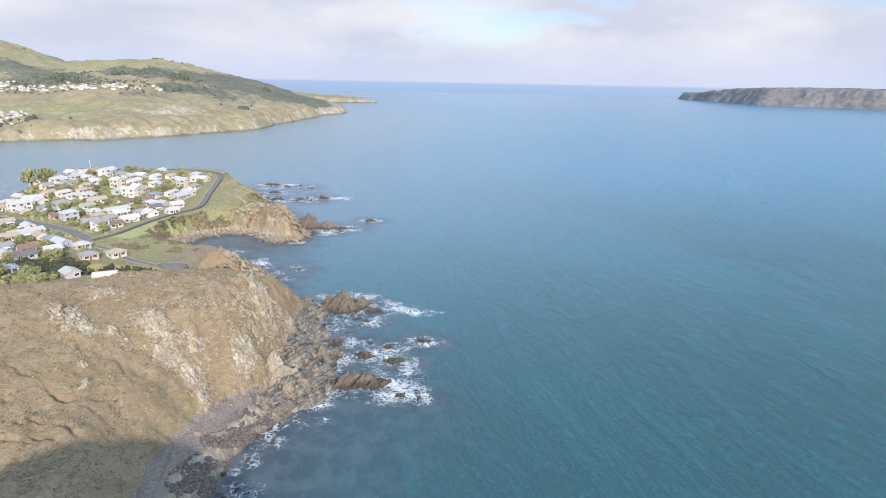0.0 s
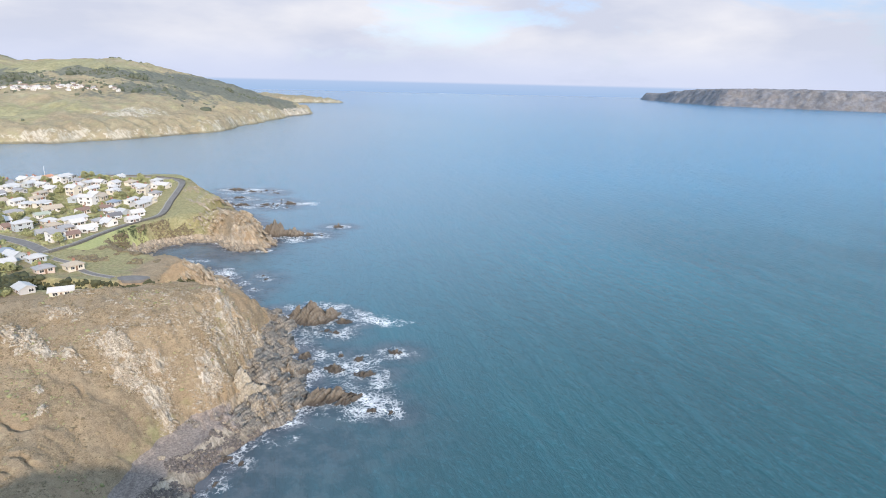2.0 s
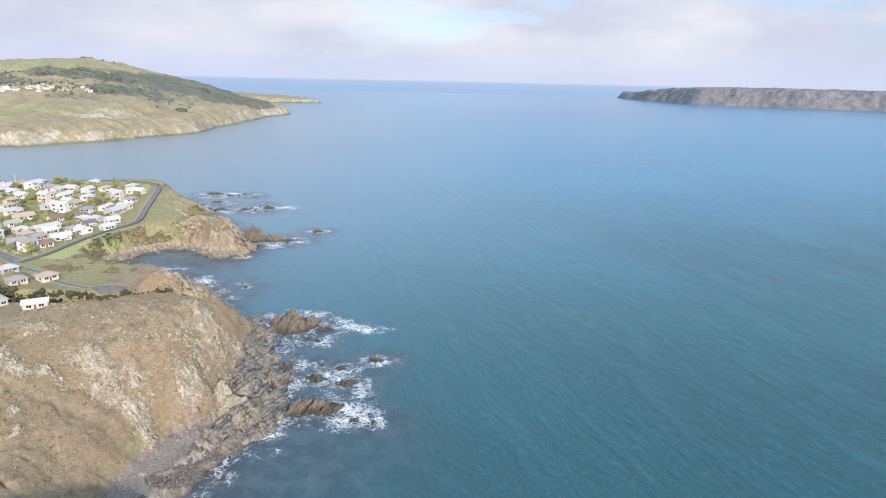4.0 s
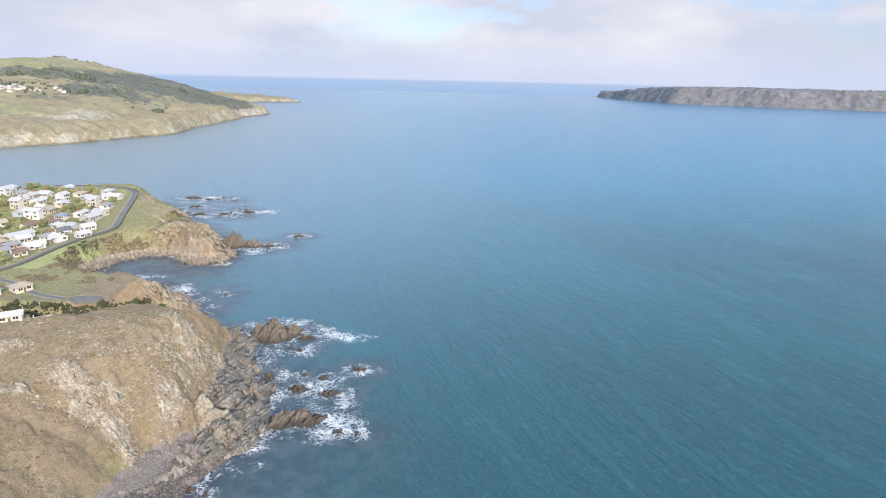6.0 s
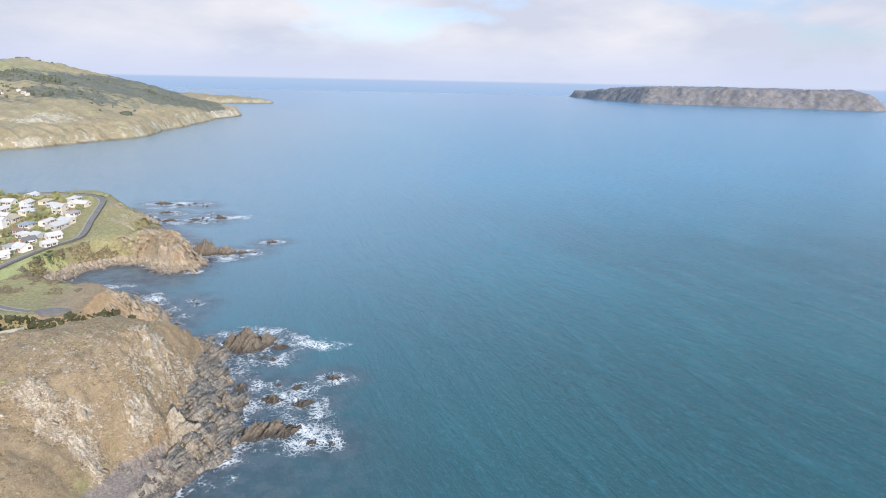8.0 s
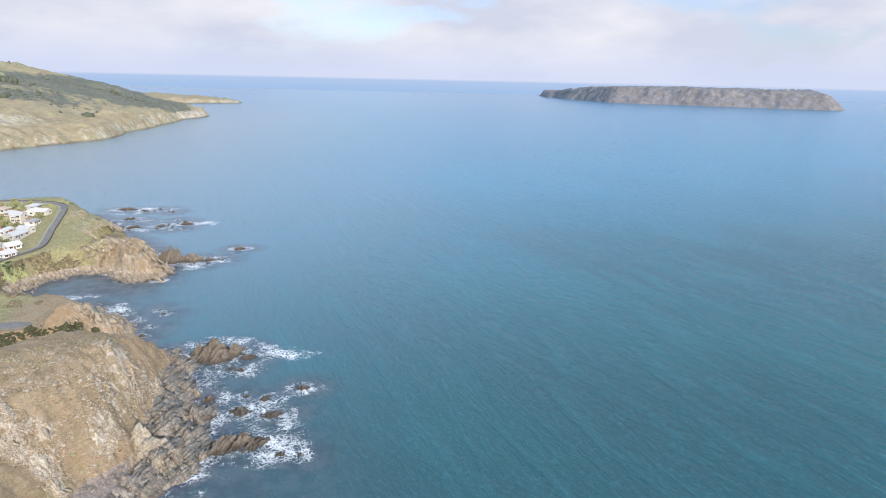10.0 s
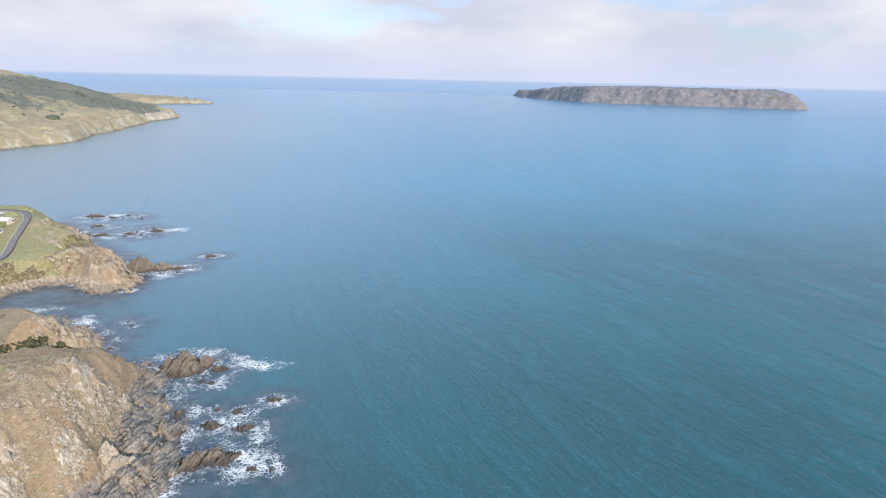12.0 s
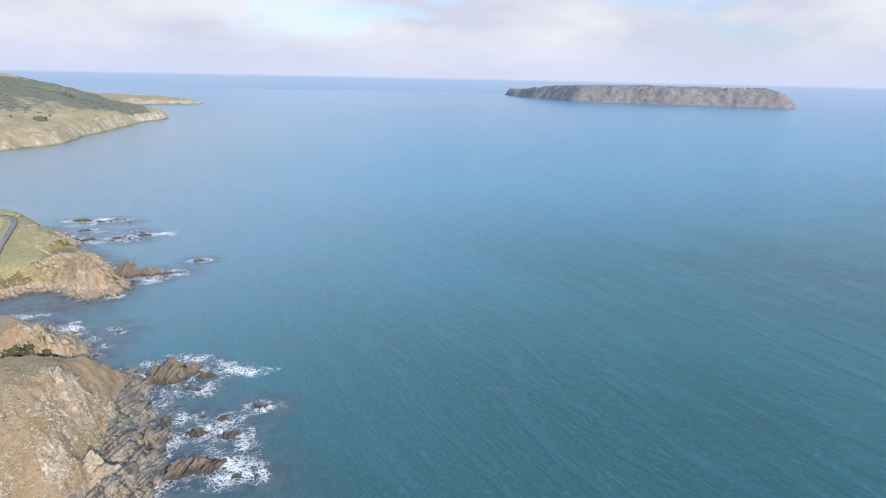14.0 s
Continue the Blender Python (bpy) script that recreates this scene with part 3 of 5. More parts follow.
def far_height(x, y):
    wx, wy = x + 16 * fbm(x, y, 120, 4, 51), y + 16 * fbm(x, y, 120, 4, 52)
    d = inside_distance(FAR, wx, wy)
    tip = np.hypot(x + 290, y - 1510)
    top = 163 * (1 - np.exp(-tip / 330)) + 62 * step(x, -700, -1100)
    top = top + 20 * np.exp(-((x + 960) / 170) ** 2 - ((y - 1560) / 260) ** 2) + 14 * np.exp(-((x + 640) / 150) ** 2 - ((y - 1620) / 130) ** 2)
    top = np.where(y > 1750, 30 + 0.05 * np.maximum(-500 - x, 0), top)
    cliff = 15 * (1 - np.exp(-np.maximum(d, 0) / 16)) * (1 + 0.3 * fbm(x, y, 70, 2, 58))
    rise = (0.076 + 0.20 * step(tip, 720, 380)) * np.minimum(np.maximum(d, 0), 470) + 0.34 * np.maximum(d - 470, 0)
    z = smin(top, cliff + rise, 26)
    z = np.where(y > 1800, smin(z, 3 + 0.13 * np.hypot(x + 300, y - 2205), 8), z)
    z = z + step(d, 5, 60) * (7 * fbm(x, y, 210, 4, 61) + 3.0 * ridged(x, y, 90, 3, 63) - 2)
    z = z + step(d, 0, 12) * step(d, 80, 25) * 4.0 * ridged(x, y, 30, 4, 65, 0.6)
    z = z + step(d, 20, 90) * (1.6 * ridged(x + 0.5 * y, y, 46, 3, 64))
    return np.where(d > 0, np.maximum(z, 0.6), -4 + 0.1 * d)


xs = spaced((-2600, -1300, 25), (-1300, -700, 6), (-700, -250, 3.5))
ys = spaced((540, 700, 10), (700, 1000, 3.5), (1000, 1650, 5), (1650, 3200, 16))
FX, FY = np.meshgrid(xs, ys)
FZ = far_height(FX, FY)
fd = inside_distance(FAR, FX, FY)


def patches(x, y, spots):
    """Soft-edged oval patches: centre, half length, half width, turn and strength each."""
    out = np.zeros(x.shape)
    for cx, cy, rx, ry, turn, k in spots:
        a = radians(turn)
        u, v = math.cos(a) * (x - cx) + math.sin(a) * (y - cy), -math.sin(a) * (x - cx) + math.cos(a) * (y - cy)
        out = np.maximum(out, k * np.exp(-(u / rx) ** 2 - (v / ry) ** 2))
    return out


WX, WY = FX + 14 * fbm(FX, FY, 60, 3, 67), FY + 14 * fbm(FX, FY, 60, 3, 68)
# cloud shade on the far hills, painted into the ground as dark ovals
far_shade = patches(WX, WY, ((-780, 1150, 120, 34, -23, 0.95), (-592, 1186, 105, 36, 0, 0.95), (-520, 1250, 90, 40, 10, 0.9), (-430, 1400, 190, 110, 30, 1.0), (-500, 1480, 90, 70, 20, 1.0), (-480, 1110, 140, 60, 60, 0.55), (-900, 1230, 110, 40, -25, 0.8), (-350, 1450, 50, 80, 0, 0.8)))
far_bare = patches(WX, WY, ((-448, 940, 75, 34, 48, 0.66), (-483, 855, 14, 62, 20, 0.42), (-520, 900, 40, 10, 60, 0.36)))
far_green = patches(WX, WY, ((-740, 1270, 240, 70, 0, 0.55), (-610, 890, 110, 60, 30, 0.32), (-520, 1330, 90, 50, 20, 0.2)))
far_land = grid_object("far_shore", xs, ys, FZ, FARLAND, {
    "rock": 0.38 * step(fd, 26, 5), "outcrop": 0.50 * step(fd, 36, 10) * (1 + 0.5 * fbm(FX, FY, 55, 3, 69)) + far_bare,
    "green": 0.40 + 0.10 * step(FZ, 60, 110) + far_green, "dark": np.clip(far_shade * (1 + 0.3 * fbm(FX, FY, 90, 4, 66)) + 0.20 * step(FZ, 20, 34), 0, 0.85), "gravel": 0 * FX}, FZ > -6)
tagged(far_land, "green and dry farmland hills with a low cliff coast", "far shore", kind="structure")

# ---- the island ----
ISLE = [(1336, 3690), (1290, 3360), (1308, 3010), (1357, 2733), (1520, 2606), (1724, 2449), (1984, 2296), (2120, 2195), (2210, 2230), (2330, 2420), (2200, 2800), (1900, 3300), (1600, 3700), (1430, 3820)]


def isle_height(x, y):
    wx, wy = x + 22 * fbm(x, y, 150, 4, 71), y + 22 * fbm(x, y, 150, 4, 72)
    d = inside_distance(ISLE, wx, wy)
    top = 76 + 5 * fbm(x, y, 400, 3, 73) - 40 * step(np.hypot(x - 1330, y - 3690), 900, 60) - 20 * step(np.hypot(x - 2120, y - 2195), 260, 40)
    z = smin(top, 0.70 * np.maximum(d, 0) * (1 + 0.30 * ridged(x + 0.6 * y, y, 120, 5, 75, 0.62)), 10)
    return np.where(d > 0, np.maximum(z, 0.6) + step(d, 0, 30) * (3 * fbm(x, y, 60, 3, 77) + 2.5 * ridged(x, y, 45, 3, 79)), -4 + 0.1 * d)


xs = spaced((1230, 2400, 7))
ys = spaced((2150, 3860, 7))
IX, IY = np.meshgrid(xs, ys)
IZ = isle_height(IX, IY)
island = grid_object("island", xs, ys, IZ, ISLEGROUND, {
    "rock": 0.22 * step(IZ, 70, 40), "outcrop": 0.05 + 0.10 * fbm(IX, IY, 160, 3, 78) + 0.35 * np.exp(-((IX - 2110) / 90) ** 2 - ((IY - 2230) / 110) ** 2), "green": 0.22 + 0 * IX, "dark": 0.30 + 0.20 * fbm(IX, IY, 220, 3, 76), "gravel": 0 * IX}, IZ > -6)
tagged(island, "long flat-topped brown island with steep cliffs", "island", kind="structure")


# ---- rocks in the sea ----
SLAB = np.array([(-1, -1, -1), (1, -1, -1), (1, 1, -1), (-1, 1, -1), (-1.03, -1, 0.25), (1.03, -1, 0.25), (1.03, 1, 0.25), (-1.03, 1, 0.25), (-0.72, -0.62, 1), (0.72, -0.62, 1), (0.72, 0.62, 1), (-0.72, 0.62, 1)], float)
SLAB_FACES = np.array([(3, 2, 1, 0), (0, 1, 5, 4), (1, 2, 6, 5), (2, 3, 7, 6), (3, 0, 4, 7), (4, 5, 9, 8), (5, 6, 10, 9), (6, 7, 11, 10), (7, 4, 8, 11), (8, 9, 10, 11)])


def slab(rng, x, y, z, length, thick, rise, strike, dip):
    """One bed of rock on edge: long along its strike, leaning over by its dip."""
    s, d = radians(strike), radians(dip)
    e1 = np.array((math.cos(s), math.sin(s), 0.0))
    h = np.array((-math.sin(s), math.cos(s), 0.0))
    e3 = h * math.cos(d) + np.array((0, 0, math.sin(d)))
    e2 = np.cross(e3, e1)
    v = SLAB * (1 + 0.16 * rng.uniform(-1, 1, (12, 3))) + 0.10 * rng.uniform(-1, 1, (12, 3))
    v[8:, 2] += rng.uniform(-0.35, 0.25, 4)
    return np.array((x, y, z)) + v[:, :1] * e1 * length / 2 + v[:, 1:2] * e2 * thick / 2 + v[:, 2:] * e3 * rise


def slab_parts(ob, slabs, mat):
    """Each bed of a rock as a part of it."""
    for v in slabs:
        me = bpy.data.meshes.new("slab")
        me.from_pydata([tuple(p) for p in v], [], [tuple(f) for f in SLAB_FACES.tolist()])
        me.materials.append(mat)
        new("slab", me).parent = ob


def bedded(s, u, p, seed):
    """Relief of upright beds of rock, about -1 to 1: every bed and every block of it at a height of its own, with open joints."""
    t = u / p + 0.55 * vnoise(u / (3.5 * p), s / (6 * p), seed)
    k = np.floor(t)
    f = t - k
    j = s / (3.4 * p) + 0.8 * vnoise(k * 1.71 + 0.3, s / (9 * p), seed + 1) + 0.37 * k
    b = np.floor(j)
    g = j - b
    h = 0.75 * vnoise(k * 0.73 + 0.31, s / (7 * p) + 0.17, seed + 2) + 0.60 * vnoise(k * 1.37 + 0.21, b * 1.13 + 0.43, seed + 3)
    h = h + 0.30 * (0.5 - f)
    return h - 0.75 * step(np.abs(f - 0.5), 0.34, 0.47) - 0.40 * step(np.abs(g - 0.5), 0.42, 0.49)


def rock_thing(name, x, y, length, width, height, turn, seed, label, group="", base=-1.5, lift=0.0, power=2.1, amp=1.0, strike=58, bed=None, mat=None, peak=(0.0, 0.0)):
    rng = np.random.default_rng(seed)
    n = max(18, min(104, int(length * 4.6)))
    xs = np.linspace(-1, 1, n)
    X, Y = np.meshgrid(xs, xs)
    ang = np.arctan2(Y, X)
    r = np.hypot(X, Y) / (0.88 + 0.22 * vnoise(np.cos(ang) * 1.7 + seed, np.sin(ang) * 1.7, seed) + 0.14 * vnoise(np.cos(ang) * 4 + seed, np.sin(ang) * 4, seed + 2))
    px, py = X * length / 2, Y * width / 2
    near_peak = np.hypot(X - peak[0], Y - peak[1])
    dome = np.clip(1 - np.clip(r, 0, 1.3) ** power, -0.8, 1) * (1 - 0.28 * np.clip(near_peak, 0, 1.2))
    ca, sa = math.cos(radians(strike - turn)), math.sin(radians(strike - turn))
    along, across = ca * px + sa * py, -sa * px + ca * py
    wave = 0.35 * fbm(px, py, 2.4, 2, seed + 9)
    p = bed or max(0.55, min(1.25, 0.085 * width))
    relief = bedded(along + wave, across + wave, p, seed)
    shape = 0.80 + 0.35 * fbm(px + seed, py, 0.4 * width, 2, seed + 3)
    z = dome * height * shape * (0.86 + 0.34 * relief) + step(r, 1.15, 0.75) * min(0.36 * height, 1.4 * p) * relief
    z = z + 0.10 * fbm(px, py, 0.7, 2, seed + 5) * min(height, 2) - 0.4 + base * step(r, 0.85, 1.08)
    ob = grid_object(name, xs * length / 2, xs * width / 2, z, mat or ROCK, (), r < 1.15)
    slabs = []
    total = int(min(46, 6 + 0.05 * length * width / p ** 2 * amp)) if length > 6 else 4
    while len(slabs) < total:
        ux, uy = rng.uniform(-0.85, 0.85, 2)
        ix, iy = int((ux + 1) / 2 * (n - 1) + 0.5), int((uy + 1) / 2 * (n - 1) + 0.5)
        if r[iy, ix] > 0.92:
            continue
        top = max(0.4, z[iy, ix] + 0.25)
        slabs.append(slab(rng, ux * length / 2, uy * width / 2, top - 0.75, p * rng.uniform(1.3, 2.6), p * rng.uniform(0.4, 0.75), rng.uniform(0.5, 0.95), strike - turn + rng.normal(0, 7), rng.uniform(58, 80)))
    slab_parts(ob, slabs, mat or ROCK)
    ob.data.polygons.foreach_set("use_smooth", np.zeros(len(ob.data.polygons), bool))
    ob.matrix_basis = pose(x, y, lift, 0, 0, turn)
    return tagged(ob, label, "rock", group, "thing")


SURF = []
for i, (x, y, l, w, h, a) in enumerate((
        (-43.0, 213, 25, 17, 7.6, 15), (-31, 209, 8, 5, 2.2, 10), (-10, 183, 5.5, 4, 1.7, 0), (-22, 178, 5, 4, 1.6, 30), (-29, 171, 8, 6, 2.0, -20),
        (-19, 168, 9, 5, 1.9, 0), (-28, 153.5, 24, 11, 3.4, 8), (-15, 147, 4, 3, 1.3, 0), (-9.4, 145.5, 3, 2.6, 1.2, 0), (-54, 357.5, 8, 5, 2.4, 10),
        (-88, 337, 17, 13, 11.5, -15), (-77, 336.5, 14, 9, 6.5, -5), (-67.5, 336, 7, 5, 2.6, 10), (-98, 424, 11, 6, 2.2, 0), (-115, 420, 9, 5, 1.4, 0), (-152, 476, 16, 7, 2.4, 0), (-138, 470, 9, 5, 1.6, 0),
        (-132, 418, 12, 7, 2.0, 30), (-141, 444, 12, 6, 1.8, 10), (-58.5, 210, 13, 10, 3.6, 120), (-39, 168, 9, 6, 2.6, 30), (-40, 180, 7, 5, 2.2, 60))):
    rock_thing("sea_rock", x, y, l, w, h, a, 100 + i, "jagged grey-brown rock of tilted slabs in white surf", "rocks off the headland", peak=(0.05, 0.35) if l > 20 else (0.0, 0.0))
    SURF.append((x, y, l, w))
SMALL = [rock_thing("sea_rock", 0, 0, l, w, h, 0, 140 + i, "small low rock awash in the surf", "small rocks awash") for i, (l, w, h) in enumerate(((3.4, 2.6, 1.2), (4.6, 3.0, 1.5), (2.4, 2.0, 1.0), (5.5, 3.4, 1.3)))]
rng = np.random.default_rng(77)
count = 0
for cx, cy, rx, ry, total in ((-128, 424, 30, 16, 34), (-140, 470, 24, 8, 14), (-66, 334, 9, 8, 7), (-30, 176, 12, 32, 5), (-47, 118, 5, 16, 9), (-82, 248, 10, 14, 9), (-96, 305, 12, 4, 6)):
    for k in range(total):
        x, y = cx + rx * rng.uniform(-1, 1), cy + ry * rng.uniform(-1, 1)
        m = pose(x, y, rng.uniform(-0.4, 0.05), 0, 0, rng.uniform(-25, 25))
        if inside_distance(COAST, np.array([x]), np.array([y]))[0] > -0.5:
            continue
        if count < 4:
            SMALL[count].matrix_basis = m
        else:
            copy_thing(SMALL[count % 4], m)
        count += 1
        SURF.append((x, y, 2.6, 2.0))


# ---- the sea ----
xs = spaced((-8000, -1000, 400), (-1000, -200, 50), (-200, -140, 5), (-140, 6, 0.9), (6, 60, 6), (60, 1000, 60), (1000, 9000, 400))
ys = spaced((-9000, -400, 400), (-400, 60, 40), (60, 95, 3), (95, 350, 0.9), (350, 500, 1.5), (500, 1000, 50), (1000, 9000, 400))
SX, SY = np.meshgrid(xs, ys)
sd = -inside_distance(COAST, SX, SY)
sd = sd + 2.0 * fbm(SX, SY, 9, 3, 91)
rd = np.full(SX.shape, 1e9)
foam = np.zeros(SX.shape)
for x, y, l, w in SURF:
    r = np.hypot((SX - x) / (l * 0.62 + 1.5), (SY - y) / (w * 0.62 + 1.5))
    rd = np.minimum(rd, np.maximum(r - 1, 0) * min(l, w))
    foam = np.maximum(foam, (0.61 if y < 250 else 0.58) * (0.8 if l < 3 else 1) * step(r, 1.6, 0.95))
foam = np.maximum(foam, 0.60 * step(sd, 5.0, 0.5) * step(SY, 122, 140) * step(SX, -86, -70))
foam = np.maximum(foam, 0.72 * np.exp(-((sd - 3.0) / 1.7) ** 2) * step(SY, 150, 130))
foam = np.maximum(foam, 0.45 * step(sd, 3.5, 0.5) * step(SY, 300, 310))
for x, y, rx, ry, k in ((-21, 210.5, 14, 5, 1.0), (-50, 222, 6, 4, 0.8), (-33, 197, 9, 5, 0.7), (-42, 187, 5, 7, 0.7), (-14, 160, 6, 7, 0.8), (-19, 147, 10, 5, 0.85), (-27, 163, 8, 4, 0.75), (-36, 177, 5, 6, 0.7),
                        (-5, 183, 4, 3, 0.7), (-37, 140, 9, 3, 0.75), (-41, 132, 6, 2.5, 0.65), (-16, 178, 6, 3, 0.7), (-45, 226, 10, 4, 0.7), (-94, 264, 8, 8, 0.7), (-84, 250, 6, 6, 0.65),
                        (-97, 304, 6, 2.5, 0.7), (-78, 322, 6, 3, 0.75), (-60, 333, 5, 4, 0.75), (-88, 426, 14, 6, 0.9), (-120, 412, 14, 5, 0.8), (-136, 478, 18, 5, 0.9), (-150, 462, 14, 4, 0.7), (-128, 438, 12, 4, 0.7), (-74, 326, 8, 4, 0.8), (-66, 341, 9, 3, 0.8), (-118, 284, 10, 5, 0.45), (-46.6, 130.4, 3.5, 2, 0.75), (-40.9, 132.4, 4, 2, 0.7), (-35.5, 134.1, 4, 2, 0.62), (-47.5, 125.4, 2, 4, 0.8), (-47.5, 117.5, 2.2, 5, 0.75), (-49, 112, 2.5, 4, 0.7)):
    foam = np.maximum(foam, k * np.exp(-((SX - x) / rx) ** 2 - ((SY - y) / ry) ** 2))
shallow = np.maximum(step(sd, 18, 1) * 0.85, 0.6 * step(rd, 10, 0))
shallow = np.maximum(shallow, 0.60 * step(sd, 62, 4) * step(SY, 190, 120))
shallow = np.maximum(shallow, 0.75 * np.exp(-((SX + 112) / 30) ** 2 - ((SY - 292) / 20) ** 2))
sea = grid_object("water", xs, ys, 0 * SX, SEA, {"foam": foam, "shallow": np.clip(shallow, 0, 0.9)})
tagged(sea, "blue-green open sea with fine wind waves", "sea", kind="structure")


# ---- building things ----
def part(name, bm, material, parent, label=""):
    me = bpy.data.meshes.new(name)
    bm.to_mesh(me)
    bm.free()
    me.materials.append(material)
    ob = new(name, me)
    ob.parent = parent
    return tagged(ob, label) if label else ob


def shared(name, me, parent, m):
    ob = new(name, me)
    ob.parent = parent
    ob.matrix_basis = m
    return ob


def box(bm, x0, x1, y0, y1, z0, z1):
    v = [bm.verts.new((x, y, z)) for z in (z0, z1) for x, y in ((x0, y0), (x1, y0), (x1, y1), (x0, y1))]
    for f in ((3, 2, 1, 0), (4, 5, 6, 7), (0, 1, 5, 4), (1, 2, 6, 5), (2, 3, 7, 6), (3, 0, 4, 7)):
        bm.faces.new([v[i] for i in f])
    return v


def solid(bm, points, faces):
    v = [bm.verts.new(p) for p in points]
    for f in faces:
        bm.faces.new([v[i] for i in f])


def paint(name, colour, rough=0.6, worn=0.12, size=1.2):
    n = Nodes(name, rough=rough, spec=0.35)
    dirt = n.ramp(n.noise(size, 5, 0.65), 0.40, 0.72, 0.0, 1.0)
    run = n.noise(3.0, 3, 0.6, (1, 1, 0.2))
    c = n.mix(n.math("MULTIPLY", dirt, worn * 2), colour, tuple(v * 0.62 for v in colour))
    rnd = n.add("ShaderNodeObjectInfo").outputs["Random"]
    c = n.mix(n.ramp(rnd, 0, 1, 0.0, 0.22), c, tuple(v * 0.75 for v in colour))
    c = n.mix(n.ramp(run, 0.5, 0.8, 0.0, worn), c, (0.25, 0.23, 0.20))
    n.bump(n.noise(5, 4, 0.6), 0.02, 0.3)
    return n.colour(c)


WALLS = {k: paint("wall_" + k, c, 0.7, 0.10) for k, c in (("white", (0.70, 0.69, 0.67)), ("cream", (0.64, 0.60, 0.51)), ("grey", (0.46, 0.46, 0.46)), ("blush", (0.56, 0.47, 0.41)), ("blue", (0.43, 0.48, 0.51)))}
ROOFS = {k: paint("roof_" + k, c, 0.5, 0.16, 0.8) for k, c in (("white", (0.58, 0.57, 0.555)), ("pale", (0.52, 0.52, 0.51)), ("grey", (0.33, 0.325, 0.325)), ("dark", (0.16, 0.16, 0.165)), ("slate", (0.26, 0.31, 0.37)),
         ("tan", (0.46, 0.39, 0.30)), ("brown", (0.24, 0.16, 0.125)), ("orange", (0.56, 0.27, 0.14)), ("green", (0.38, 0.42, 0.34)))}
TRIM = paint("white_trim", (0.68, 0.68, 0.66), 0.5, 0.05)
BRICK = paint("chimney_brick", (0.36, 0.19, 0.13), 0.85, 0.2)
DOOR = paint("door_paint", (0.20, 0.13, 0.09), 0.5, 0.1)
CONCRETE = paint("concrete", (0.34, 0.33, 0.30), 0.9, 0.2, 0.5)
DARKSTONE = paint("dark_stone", (0.13, 0.125, 0.115), 0.9, 0.25, 0.7)


def glass_material():
    n = Nodes("window_glass", rough=0.06, spec=0.6)
    return n.colour(n.mix(n.ramp(n.noise(0.9, 2), 0.4, 0.6), (0.02, 0.025, 0.03), (0.06, 0.065, 0.07)))


def asphalt_material():
    n = Nodes("asphalt", rough=0.9, spec=0.2)
    c = n.mix(n.ramp(n.noise(0.35, 5, 0.6), 0.35, 0.7), (0.155, 0.15, 0.143), (0.21, 0.203, 0.193))
    c = n.mix(n.ramp(n.noise(14, 3, 0.6), 0.4, 0.7, 0.0, 0.5), c, (0.235, 0.225, 0.21))
    n.bump(n.noise(18, 3, 0.7), 0.02, 0.5)
    return n.colour(c)


def leaf_material(name, a, b):
    n = Nodes(name, rough=0.7, spec=0.2)
    isl = n.add("ShaderNodeNewGeometry").outputs["Random Per Island"]
    rnd = n.add("ShaderNodeObjectInfo").outputs["Random"]
    c = n.mix(isl, a, b)
    c = n.mix(n.ramp(rnd, 0, 1, 0.0, 0.45), c, tuple(v * 0.6 for v in a))
    n.bump(n.noise(4, 4, 0.7), 0.12, 0.7)
    return n.colour(c)


def stone_material(name, a, b):
    n = Nodes(name, rough=0.85, spec=0.25)
    isl = n.add("ShaderNodeNewGeometry").outputs["Random Per Island"]
    c = n.mix(n.ramp(n.noise(1.3, 6, 0.75, (2.2, 0.7, 0.7), (0, radians(-28), radians(30))), 0.34, 0.66), a, b)
    c = n.mix(n.ramp(isl, 0, 1, 0.0, 0.4), c, tuple(v * 0.7 for v in a))
    n.bump(n.noise(2.2, 6, 0.75), 0.15, 0.8)
    return n.colour(c)


GLASS, ASPHALT = glass_material(), asphalt_material()
LEAF = leaf_material("shrub_leaves", (0.22, 0.235, 0.11), (0.38, 0.385, 0.20))
LEAF_DARK = leaf_material("dark_leaves", (0.13, 0.15, 0.08), (0.25, 0.265, 0.14))
LEAF_FAR = leaf_material("far_tree_leaves", (0.085, 0.10, 0.07), (0.135, 0.15, 0.105))
LEAF_STREAM = leaf_material("stream_leaves", (0.04, 0.045, 0.025), (0.085, 0.09, 0.048))
TUSSOCK = leaf_material("dry_tussock", (0.20, 0.16, 0.10), (0.34, 0.275, 0.175))
HEATH = leaf_material("brown_scrub", (0.15, 0.12, 0.085), (0.25, 0.22, 0.13))
BARK = paint("bark", (0.13, 0.10, 0.075), 0.9, 0.3, 3.0)
PALEROCK = stone_material("pale_outcrop", (0.27, 0.235, 0.18), (0.56, 0.505, 0.41))
HEADROCK = stone_material("headland_rock", (0.27, 0.235, 0.18), (0.54, 0.48, 0.38))
CRAGROCK = stone_material("crag_rock", (0.27, 0.24, 0.185), (0.57, 0.52, 0.42))
WETROCK = stone_material("tide_stone", (0.085, 0.075, 0.07), (0.24, 0.21, 0.19))
GREYROCK = stone_material("shore_boulder", (0.13, 0.118, 0.10), (0.41, 0.37, 0.31))


